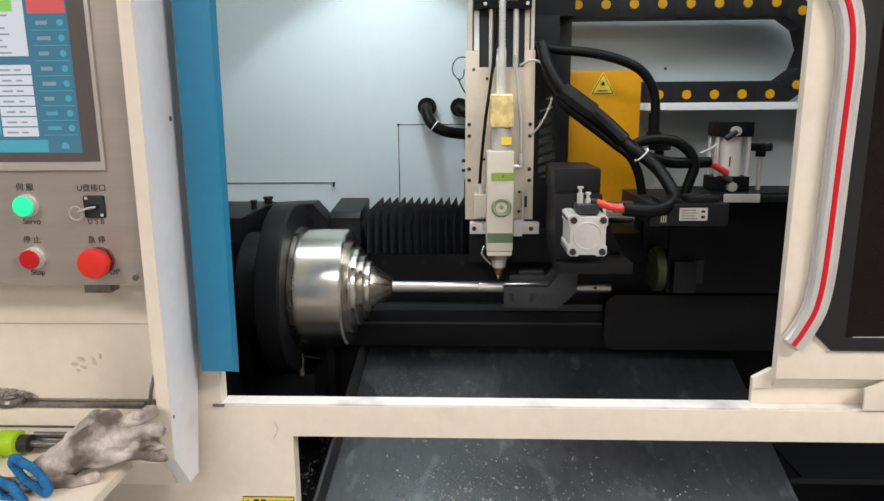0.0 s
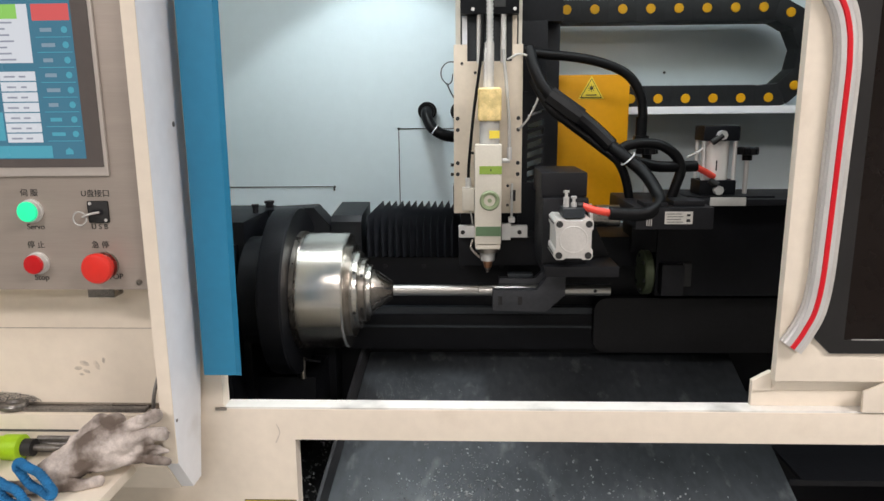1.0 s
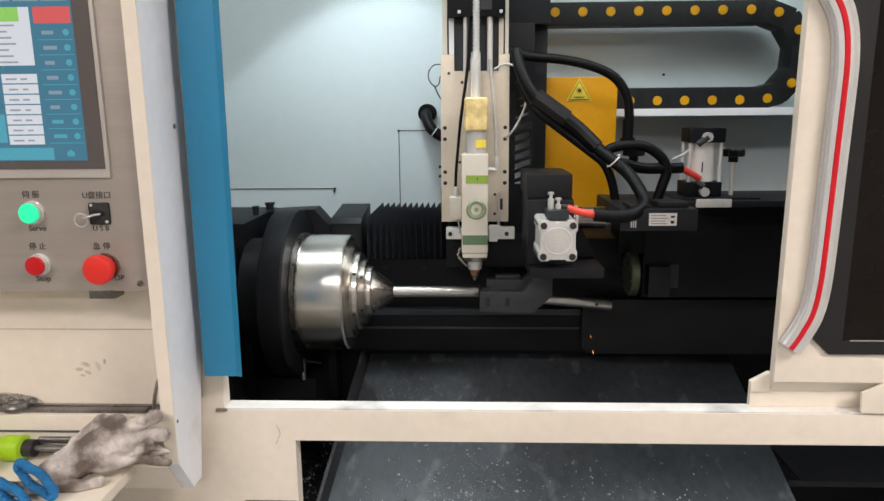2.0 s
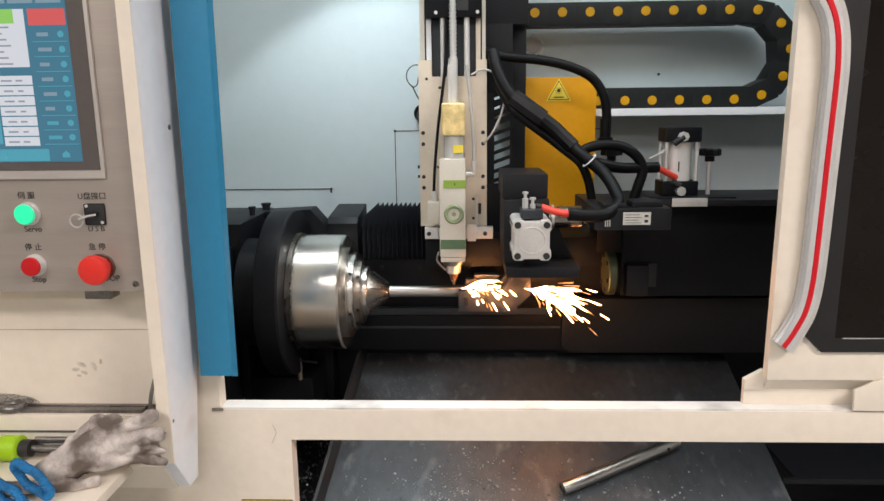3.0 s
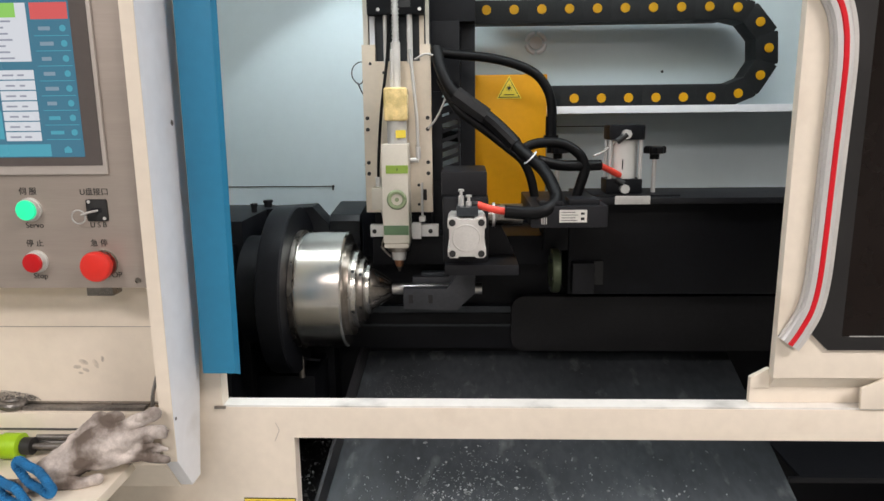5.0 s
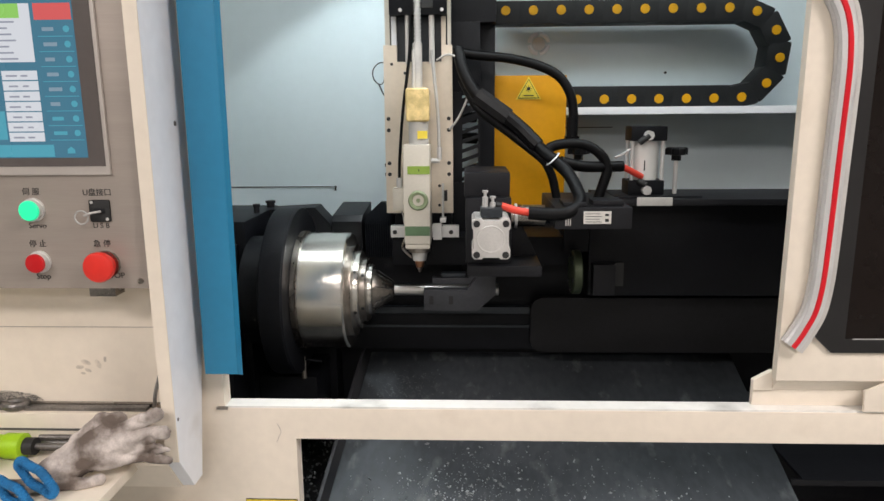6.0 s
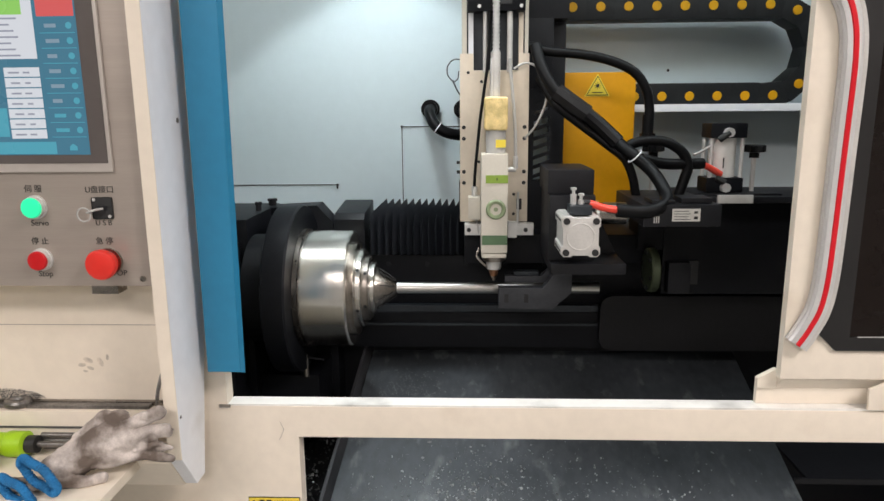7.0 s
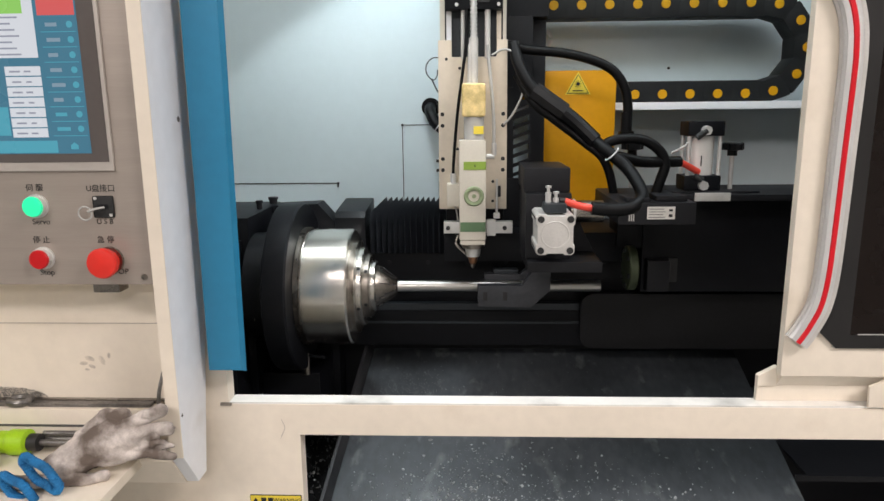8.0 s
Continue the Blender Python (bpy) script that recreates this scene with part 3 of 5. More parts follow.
part("bracket", box(bm_new(), 0.018, 0.030, 0.290, 0.300, -0.084, -0.050, 0.001), BLACK, valve)
rodpart("lever", (0.024, 0.285, -0.050), (0.062, 0.280, -0.053), 0.0022, SATIN, valve)
rodpart("stem", (0.030, 0.285, -0.0845), (0.030, 0.285, -0.046), 0.005, DARKST, valve)

# ---- the tube in the chuck ----
tube_rod = empty("steel_tube", (0.40, AY, AZ), "bright drawn steel tube held in the chuck", "tube")
bm = lathe_x(bm_new(), [(-0.044, 0.0085), (-0.043, 0.0092), (0.5188, 0.0092), (0.519, 0.0091), (0.519, 0.0070), (0.500, 0.0070)], AY, AZ, 40)
part("tube_wall", bm, STEEL, tube_rod)

CUT0, CUT1 = 0.3275, 0.5425
cut = empty("cut_tube", ((CUT0 + CUT1) / 2, AY, AZ), "cut length of bright steel tube with a round hole", "tube")
bm = lathe_x(bm_new(), [(CUT0 + 0.01, 0.0070), (CUT0, 0.0070), (CUT0, 0.0092), (CUT1 - 0.0005, 0.0092), (CUT1, 0.0090), (CUT1, 0.0070), (CUT1 - 0.02, 0.0070)], AY, AZ, 40)
part("tube_wall", bm, STEEL, cut)
rodpart("cut_hole", (0.517, AY - 0.0093, AZ + 0.001), (0.517, AY - 0.007, AZ + 0.001), 0.0028, INK, cut, "small round laser-cut hole", seg=14)

# ---- bellows ----
bellows = empty("bellows_cover", (0.10, 0.44, 0.100), "black pleated way cover beside the carriage", "bellows")
part("end_block", extrude_x(bm_new(), [(0.380, 0.1005), (0.380, 0.168), (0.392, 0.178), (0.500, 0.188), (0.500, 0.1005)], 0.068, 0.122, 0.002), BLACK, bellows, "black end block")
BELL0 = 0.126
PLEATS = 13
OUT = [(0.380, 0.104), (0.380, 0.166), (0.386, 0.178), (0.500, 0.190), (0.500, 0.104)]
INN = [(0.402, 0.104), (0.402, 0.142), (0.408, 0.149), (0.486, 0.160), (0.486, 0.104)]
bm = bm_new()
w = 0.0088
ridge = [bm.verts.new(((y - 0.38) * 0.13, y, z)) for y, z in OUT]
va = [bm.verts.new((-w + (y - 0.38) * 0.13, y, z)) for y, z in INN]
vb = [bm.verts.new((w + (y - 0.38) * 0.13, y, z)) for y, z in INN]
for i in range(4):
    bm.faces.new((va[i], va[i + 1], ridge[i + 1], ridge[i]))
    bm.faces.new((ridge[i], ridge[i + 1], vb[i + 1], vb[i]))
    bm.faces.new((vb[i], vb[i + 1], va[i + 1], va[i]))
bm.faces.new((va[0], ridge[0], vb[0]))
bm.faces.new((va[4], vb[4], ridge[4]))
bmesh.ops.recalc_face_normals(bm, faces=bm.faces[:])
pleat_mesh = finish("pleat", bm, BELLOW)
pleats = []
for k in range(PLEATS):
    p = new("pleat", pleat_mesh)
    p.parent = bellows
    pleats.append(p)

# ---- laser carriage (at its place at the clip's end) ----
CB = Vector((0.40, 0.40, 0.100))
car = empty("laser_carriage", CB, "charcoal laser carriage with cutting head and yellow box", "laser carriage")
part("top_block", box(bm_new(), 0.268, 0.357, 0.300, 0.46, 0.502, 0.70, 0.003), BLACK, car)
part("top_beam", box(bm_new(), 0.3572, 0.437, 0.400, 0.46, 0.502, 0.70, 0.002), SATIN, car)
boxpart("top_slot", (0.3055, 0.336, 0.2985, 0.2998, 0.512, 0.70), INK, car)
for x in (0.286, 0.350):
    rodpart("screw", (x, 0.2965, 0.509), (x, 0.2999, 0.509), 0.0026, ALU, car, seg=14)
part("column", box(bm_new(), 0.266, 0.362, 0.342, 0.44, 0.100, 0.5018, 0.002), BLACK, car)
part("side_post", box(bm_new(), 0.4105, 0.4368, 0.4305, 0.4555, 0.1505, 0.5018, 0.002), SATIN, car)
part("upper_web", box(bm_new(), 0.3625, 0.4103, 0.386, 0.445, 0.388, 0.5015, 0.001), SATIN, car)
part("lower_web", box(bm_new(), 0.3625, 0.4103, 0.386, 0.40, 0.105, 0.235, 0.001), SATIN, car)
boxpart("web_edge", (0.3625, 0.3800, 0.386, 0.392, 0.2352, 0.3878), SATIN, car)
boxpart("web_edge", (0.4070, 0.4103, 0.386, 0.392, 0.2352, 0.3878), SATIN, car)
bm = bm_new()
for k in range(10):
    z = 0.2375 + 0.0160 * k
    h = 0.0062 if k < 6 else 0.0118
    v = [bm.verts.new(p) for p in ((0.3795, 0.386, z), (0.4075, 0.386, z + 0.010), (0.4075, 0.386, z + 0.010 + h), (0.3795, 0.386, z + h))]
    u = [bm.verts.new(q.co + Vector((0, 0.006, 0))) for q in v]
    fs = [bm.faces.new(v), bm.faces.new(u[::-1])] + [bm.faces.new((v[i], u[i], u[(i + 1) % 4], v[(i + 1) % 4])) for i in range(4)]
    bmesh.ops.recalc_face_normals(bm, faces=fs)
    part("louvre", bm, SATIN, car)
    bm = bm_new()
bm.free()
part("saddle", box(bm_new(), 0.262, 0.58, 0.33, 0.48, 0.1005, 0.150, 0.003), BLACK, car)
part("lower_bar", box(bm_new(), 0.263, 0.375, 0.302, 0.318, 0.154, 0.173, 0.001), ALU, car, "pale aluminium lower bar")
for x in (0.270, 0.362):
    rodpart("screw", (x, 0.2995, 0.163), (x, 0.3019, 0.163), 0.0035, INK, car, seg=12)
boxpart("sensor_block", (0.333, 0.347, 0.292, 0.3018, 0.152, 0.178), ALU, car)

ybox = part("yellow_box", box(bm_new(), 0.437, 0.566, 0.46, 0.56, 0.165, 0.418, 0.003), YELLOW, car, "yellow painted sheet steel box")
tri = [(0.4785, 0.3778), (0.5175, 0.3778), (0.498, 0.4120)]
part("sticker", prism(bm_new(), [(0.4755, 0.3762), (0.5205, 0.3762), (0.498, 0.4158)], 0.4592, 0.4599), LABELY, ybox, "yellow triangle sticker")
part("sticker_border", prism(bm_new(), tri, 0.4586, 0.4591), INK, ybox)
part("sticker_face", prism(bm_new(), [(0.4805, 0.3790), (0.5155, 0.3790), (0.498, 0.4097)], 0.4580, 0.4585), LABELY, ybox)
bm = rod_mesh(bm_new(), (0.498, 0.4575, 0.3945), (0.498, 0.4579, 0.3945), 0.0032, seg=12)
for k in range(8):
    a = math.pi * k / 4
    rod_mesh(bm, (0.498 + 0.0038 * math.cos(a), 0.4577, 0.3945 + 0.0038 * math.sin(a)), (0.498 + 0.0062 * math.cos(a), 0.4577, 0.3945 + 0.0062 * math.sin(a)), 0.0005, seg=5)
part("sticker_symbol", bm, INK, ybox)
boxpart("sticker_text", (0.489, 0.507, 0.4575, 0.4579, 0.3818, 0.3836), INK, ybox)
part("box_stay", box(bm_new(), 0.45, 0.55, 0.465, 0.52, 0.148, 0.1648), BLACK, car)

# lift motor block, base and steady arm
part("motor_block", box(bm_new(), 0.3860, 0.4530, 0.188, 0.305, 0.1355, 0.2330, 0.005), SATIN, car)
part("motor_cap", box(bm_new(), 0.3840, 0.4510, 0.196, 0.315, 0.2332, 0.2690, 0.004), SATIN, car)
part("base_plate", box(bm_new(), 0.3885, 0.4970, 0.172, 0.325, 0.1190, 0.1353, 0.004), SATIN, car)
part("gusset", prism(bm_new(), [(0.4532, 0.1355), (0.4960, 0.1355), (0.4700, 0.190), (0.4532, 0.205)], 0.245, 0.262, 0.001), SATIN, car)
part("steady_arm", prism(bm_new(), [(0.3180, 0.0735), (0.3180, 0.0395), (0.4040, 0.0375), (0.4345, 0.0660), (0.4345, 0.1188), (0.4060, 0.1188), (0.4060, 0.0980), (0.3890, 0.0735)], 0.270, 0.287, 0.0012), ARMGREY, car, "grey steel steady arm")
part("steady_back", prism(bm_new(), [(0.3300, 0.0830), (0.3300, 0.0395), (0.4040, 0.0375), (0.4345, 0.0660), (0.4345, 0.1188), (0.4060, 0.1188), (0.4060, 0.0980), (0.3900, 0.0830)], 0.313, 0.327, 0.0012), ARMGREY, car)
boxpart("steady_floor", (0.322, 0.404, 0.2872, 0.3128, 0.0400, 0.0540), ARMGREY, car)
boxpart("steady_web", (0.4065, 0.4340, 0.2872, 0.3128, 0.0800, 0.1188), ARMGREY, car)
for x in (0.330, 0.362):
    part("slot_hole", box(bm_new(), x - 0.0035, x + 0.0035, 0.2692, 0.2702, 0.0495, 0.0635, 0.0002), INK, car)
part("roller_mount", box(bm_new(), 0.345, 0.386, 0.314, 0.330, 0.0832, 0.0905, 0.002), ANODISED, car)

def notched(x0, x1, z0, z1, lobe, inset):
    c = 0.0035
    out = []
    for ax, az, dx, dz in ((x0, z0, 1, 0), (x1, z0, 0, 1), (x1, z1, -1, 0), (x0, z1, 0, -1)):
        ln = (x1 - x0) if dx else (z1 - z0)
        nx, nz = -dz, dx
        for d, o in ((c, 0), (lobe, 0), (lobe + 0.002, inset), (ln - lobe - 0.002, inset), (ln - lobe, 0), (ln - c, 0)):
            out.append((ax + dx * d + nx * o, az + dz * d + nz * o))
    return out


cyl = part("air_cylinder", prism(bm_new(), notched(0.3950, 0.4475, 0.1570, 0.2130, 0.0135, 0.0022), 0.118, 0.1875, 0.0012), CASTALU, car, "pale cast aluminium air cylinder")
for x in (0.4015, 0.4410):
    for z in (0.1635, 0.2065):
        rodpart("corner_screw", (x, 0.1155, z), (x, 0.1179, z), 0.0046, INK, cyl, "black socket screw", seg=16)
bm = bm_new()
hose(bm, [(0.42075 + 0.0185 * math.cos(a), 0.1182, 0.1850 + 0.0180 * math.sin(a)) for a in np.linspace(0, 2 * math.pi, 25)], 0.0011, 6, 2)
part("face_ring", bm, CASTALU, cyl)
for dz in (0.1640, 0.2060):
    boxpart("side_groove", (0.3945, 0.3949, 0.128, 0.182, dz - 0.0014, dz + 0.0014), INK, cyl)
part("port_block", box(bm_new(), 0.4070, 0.4370, 0.128, 0.160, 0.2132, 0.2260, 0.002), ANODISED, cyl)
for x, z in ((0.4135, 0.246), (0.4240, 0.238)):
    rodpart("port_fitting", (x, 0.145, 0.2262), (x, 0.145, z - 0.006), 0.0042, ALU, cyl, "bright threaded fitting", seg=8)
    rodpart("valve_stem", (x, 0.145, z - 0.0058), (x, 0.145, z), 0.0022, ALU, cyl, seg=10)
    rodpart("valve_cap", (x, 0.145, z), (x, 0.145, z + 0.003), 0.0042, ALU, cyl, seg=12)
rodpart("elbow", (0.428, 0.146, 0.2285), (0.4370, 0.148, 0.2275), 0.0042, INK, cyl, seg=12)
rodpart("drive_motor", (0.4535, 0.235, 0.200), (0.5060, 0.235, 0.200), 0.0165, DARKST, car, "pale round drive motor")
rodpart("motor_collar", (0.4600, 0.235, 0.200), (0.4640, 0.235, 0.200), 0.0185, ALU, car)

# hoses of the carriage
part("upper_hose", hose(bm_new(), [(0.368, 0.350, 0.452), (0.400, 0.345, 0.4450), (0.456, 0.340, 0.4385), (0.501, 0.340, 0.4276), (0.5346, 0.340, 0.4108), (0.5538, 0.340, 0.3845), (0.5605, 0.340, 0.354), (0.5600, 0.340, 0.322)], 0.0076, 14), RUBBER, car, "glossy black hose")
rodpart("hose_gland", (0.5595, 0.340, 0.296), (0.5595, 0.340, 0.345), 0.0090, RUBBER, car, seg=16)
rodpart("gland_nut", (0.5595, 0.340, 0.302), (0.5595, 0.340, 0.315), 0.0130, RUBBER, car, seg=6)
rodpart("hose_root", (0.362, 0.345, 0.452), (0.380, 0.345, 0.449), 0.0095, RUBBER, car, seg=16)
part("main_hose", hose(bm_new(), [(0.374, 0.318, 0.452), (0.3832, 0.300, 0.4160), (0.4054, 0.286, 0.3790), (0.4491, 0.280, 0.3475), (0.4712, 0.275, 0.3285), (0.4937, 0.265, 0.3060), (0.5120, 0.243, 0.2885), (0.5350, 0.222, 0.2680), (0.5460, 0.195, 0.2470), (0.5480, 0.172, 0.2300), (0.5310, 0.153, 0.2180), (0.5080, 0.150, 0.2145), (0.4740, 0.150, 0.2165)], 0.0092, 16, 10), RUBBER, car, "thick black hose")
SHRINK = mat("shrink_sleeve", (0.014, 0.0135, 0.014), 0.5, spec=0.22, vary=0.3, scale=60, bump=0.2)
part("hose_sleeve", hose(bm_new(), [(0.4040, 0.2870, 0.3800), (0.4280, 0.2830, 0.3625), (0.4510, 0.2798, 0.3460)], 0.0142, 8, 4), SHRINK, car, "black shrink sleeve")
part("hose_sleeve", hose(bm_new(), [(0.4470, 0.2800, 0.3490), (0.4712, 0.2750, 0.3285), (0.4960, 0.2630, 0.3035)], 0.0118, 10, 4), RUBBER, car, "black shrink sleeve")
part("second_hose", hose(bm_new(), [(0.3800, 0.3150, 0.4050), (0.4040, 0.2920, 0.3620), (0.4333, 0.2870, 0.3380), (0.4599, 0.2830, 0.3180), (0.4867, 0.2730, 0.2970), (0.5040, 0.2640, 0.2830), (0.5130, 0.2620, 0.2700), (0.5210, 0.2620, 0.2500), (0.5270, 0.2620, 0.2227)], 0.0068, 14), RUBBER, car)
part("loop_hose", hose(bm_new(), [(0.505, 0.258, 0.292), (0.5180, 0.262, 0.3020), (0.5402, 0.262, 0.3063), (0.5698, 0.262, 0.3037), (0.5935, 0.262, 0.2884), (0.6030, 0.262, 0.2680), (0.5980, 0.262, 0.2458), (0.5906, 0.262, 0.2220)], 0.0078, 14), RUBBER, car)
part("cross_hose", hose(bm_new(), [(0.530, 0.252, 0.280), (0.565, 0.258, 0.272), (0.600, 0.264, 0.271), (0.628, 0.270, 0.271)], 0.0085, 14), RUBBER, car)
part("red_sleeve", hose(bm_new(), [(0.4740, 0.150, 0.2170), (0.4560, 0.149, 0.2205), (0.4360, 0.148, 0.2270)], 0.0052, 12), REDHOSE, car, "red hose sleeve")
part("clear_hose", hose(bm_new(), [(0.620, 0.290, 0.283), (0.640, 0.295, 0.292), (0.658, 0.298, 0.308)], 0.0019, 8), CLEAR, car, "clear plastic hose")
part("red_sleeve", hose(bm_new(), [(0.6260, 0.270, 0.2710), (0.645, 0.280, 0.262), (0.662, 0.288, 0.253)], 0.0050, 12), REDHOSE, car, "red hose sleeve")
part("cable_tie", hose(bm_new(), [(0.5170 + 0.0115 * math.cos(a) * 0.75, 0.238 - 0.0120 * math.sin(a), 0.2850 + 0.0115 * math.cos(a) * 0.75) for a in np.linspace(0, 6.283, 13)], 0.0012, 6, 2), WHITE, car, "white cable tie")
part("wire_curl", hose(bm_new(), [(0.262, 0.345, 0.434), (0.246, 0.345, 0.434), (0.236, 0.345, 0.424), (0.236, 0.345, 0.410), (0.245, 0.345, 0.400), (0.252, 0.345, 0.404), (0.254, 0.345, 0.416)], 0.0009, 6), INK, car, "thin black wire curl")
part("wire_tail", hose(bm_new(), [(0.244, 0.345, 0.402), (0.250, 0.345, 0.388), (0.258, 0.345, 0.375)], 0.0012, 6), INK, car)
for z in (0.268, 0.252):
    rodpart("side_screw", (0.2495, 0.36, z), (0.2660, 0.36, z), 0.0026, INK, car, seg=8)
part("side_guard", box(bm_new(), 0.2535, 0.2658, 0.35, 0.40, 0.190, 0.235, 0.003), BLACK, car)

# ---- cutting head, which slides up and down on the carriage ----
head = new("cutting_head", finish("cutting_head", box(bm_new(), 0.2890, 0.3305, 0.262, 0.315, 0.150, 0.3060, 0.003), HEADWHITE))
head.parent = car
head["label"] = "pale grey laser cutting head with green bands"
HP = head


def zplate():
    bm = bm_new()
    out = [(0.2555, 0.192), (0.3655, 0.192), (0.3650, 0.4590), (0.3480, 0.4590), (0.3480, 0.4335), (0.2775, 0.4335), (0.2775, 0.4590), (0.2560, 0.4590)]
    return prism(bm, out, 0.318, 0.330, 0.001)


part("slide_plate", zplate(), PLATE, HP, "pale machined slide plate")
for x0, x1, m in ((0.2592, 0.2668, HEADWHITE), (0.2694, 0.2773, WHITE), (0.3480, 0.3552, PLATE), (0.3576, 0.3630, HEADWHITE)):
    boxpart("guide_strip", (x0, x1, 0.3190, 0.3290, 0.4592, 0.5600), m, HP, "pale upright guide strip")
boxpart("rear_cover", (0.2590, 0.3640, 0.3295, 0.338, 0.4342, 0.545), ANODISED, HP, "dark cover plate")
for x in (0.2620, 0.3590):
    for z in (0.3450, 0.3270, 0.2740, 0.2560):
        rodpart("plate_hole", (x, 0.3172, z), (x, 0.3181, z), 0.0032, INK, HP, seg=14)
for x, z in ((0.3430, 0.2370), (0.3430, 0.2050), (0.2790, 0.2050), (0.2900, 0.4160), (0.286, 0.290), (0.2690, 0.4300)):
    rodpart("plate_hole", (x, 0.3172, z), (x, 0.3181, z), 0.0024, INK, HP, seg=12)
rodpart("drive_screw", (0.3120, 0.300, 0.455), (0.3120, 0.300, 0.560), 0.0048, ALU, HP, "threaded drive screw")
for k in range(14):
    z = 0.460 + 0.0060 * k
    rodpart("thread", (0.3120, 0.300, z), (0.3120, 0.300, z + 0.0028), 0.0058, ALU, HP, seg=16)
rodpart("screw_tube", (0.3110, 0.300, 0.390), (0.3115, 0.300, 0.4600), 0.0075, CASTALU, HP)
rodpart("screw_rib", (0.3050, 0.296, 0.390), (0.3060, 0.296, 0.4500), 0.0030, CASTALU, HP)
for x, r in ((0.2955, 0.0035), (0.3335, 0.0045)):
    rodpart("guide_rod", (x, 0.308, 0.430), (x, 0.308, 0.560), r, CASTALU, HP)
bm = box(bm_new(), 0.2935, 0.3300, 0.272, 0.312, 0.3410, 0.3920, 0.006, 3)
part("taped_joint", bm, TAPE, HP, "amber tape wrapped joint")
rodpart("clear_sleeve", (0.3120, 0.291, 0.3060), (0.3120, 0.291, 0.3410), 0.0155, CLEAR, HP, "clear plastic sleeve")
boxpart("yellow_sticker", (0.3115, 0.3270, 0.2735, 0.2755, 0.3150, 0.3270), LABELY, HP)
boxpart("lime_band", (0.2960, 0.3305, 0.2610, 0.2619, 0.2610, 0.2735), LIME, HP, "lime green label")
boxpart("band_mark", (0.3128, 0.3142, 0.2605, 0.2609, 0.2655, 0.2690), INK, HP)
boxpart("green_band", (0.2905, 0.3300, 0.2610, 0.2619, 0.1640, 0.1790), GREEN, HP, "green label band")
bm = bm_new()
hose(bm, [(0.3120 + 0.0122 * math.cos(a), 0.2618, 0.2200 + 0.0122 * math.sin(a)) for a in np.linspace(0, 2 * math.pi, 25)], 0.0036, 6, 2)
part("round_badge", bm, BADGE, HP, "round green badge")
rodpart("badge_dot", (0.3120, 0.2610, 0.2200), (0.3120, 0.2619, 0.2200), 0.0034, BADGE, HP, seg=16)
part("head_foot", box(bm_new(), 0.2900, 0.3295, 0.2630, 0.314, 0.1420, 0.1498, 0.003), HEADWHITE, HP)
rodpart("nozzle_collar", (0.3105, AY - 0.008, 0.1330), (0.3105, AY - 0.008, 0.1420), 0.0175, DARKST, HP, r1=0.0190)
rodpart("nozzle_body", (0.3105, AY - 0.006, 0.1180), (0.3105, AY - 0.006, 0.1330), 0.0110, ALU, HP, r1=0.0130)
rodpart("nozzle", (0.3105, AY - 0.004, 0.1065), (0.3105, AY - 0.005, 0.1180), 0.0060, mat("copper_nozzle", (0.40, 0.20, 0.11), 0.35, metal=0.9), HP, "copper nozzle", r1=0.0085)
rodpart("nozzle_tip", (0.3105, AY - 0.001, 0.0975), (0.3105, AY - 0.004, 0.1065), 0.0022, DARKST, HP, r1=0.0050)
part("nozzle_wire", hose(bm_new(), [(0.2860, 0.296, 0.152), (0.2830, 0.292, 0.140), (0.2890, 0.288, 0.132), (0.298, 0.286, 0.124)], 0.0019, 8), DARKST, HP)
part("sensor_box", box(bm_new(), 0.2690, 0.2888, 0.288, 0.317, 0.2000, 0.2360, 0.002), HEADWHITE, HP, "white sensor box")
rodpart("sensor_plug", (0.2790, 0.302, 0.2362), (0.2790, 0.302, 0.2520), 0.0048, ALU, HP, seg=14)
part("sensor_cable", hose(bm_new(), [(0.2790, 0.302, 0.2520), (0.2800, 0.300, 0.2750), (0.2830, 0.296, 0.310), (0.2880, 0.294, 0.360), (0.2950, 0.295, 0.410), (0.3000, 0.299, 0.455), (0.3020, 0.304, 0.520)], 0.0024, 8), RUBBER, HP, "thin black sensor cable")
part("side_wire", hose(bm_new(), [(0.281, 0.303, 0.2000), (0.2840, 0.302, 0.190), (0.2860, 0.302, 0.175)], 0.0013, 6), CLEAR, HP)
rodpart("air_elbow", (0.3440, 0.300, 0.2800), (0.3440, 0.300, 0.3000), 0.0040, ALU, HP, "bright air elbow", seg=12)
rodpart("air_elbow", (0.3310, 0.300, 0.2790), (0.3450, 0.300, 0.2790), 0.0040, ALU, HP, seg=12)
part("air_line", hose(bm_new(), [(0.3440, 0.300, 0.300), (0.3430, 0.300, 0.340), (0.3390, 0.302, 0.390), (0.3330, 0.304, 0.450)], 0.0026, 8), CLEAR, HP, "clear air line")
part("air_line", hose(bm_new(), [(0.3600, 0.316, 0.3280), (0.3740, 0.308, 0.345), (0.3880, 0.304, 0.375), (0.3920, 0.304, 0.405), (0.3830, 0.306, 0.432), (0.3600, 0.308, 0.443), (0.3400, 0.310, 0.435)], 0.0018, 8), CLEAR, HP, "clear air line")
rodpart("damper", (0.3490, 0.305, 0.1840), (0.3490, 0.305, 0.2420), 0.0020, ALU, HP, seg=10)
boxpart("small_label", (0.3475, 0.3560, 0.3172, 0.3179, 0.2120, 0.2300), INK, HP)
part("damper_foot", box(bm_new(), 0.3440, 0.3540, 0.298, 0.312, 0.1790, 0.1870, 0.001), ALU, HP)

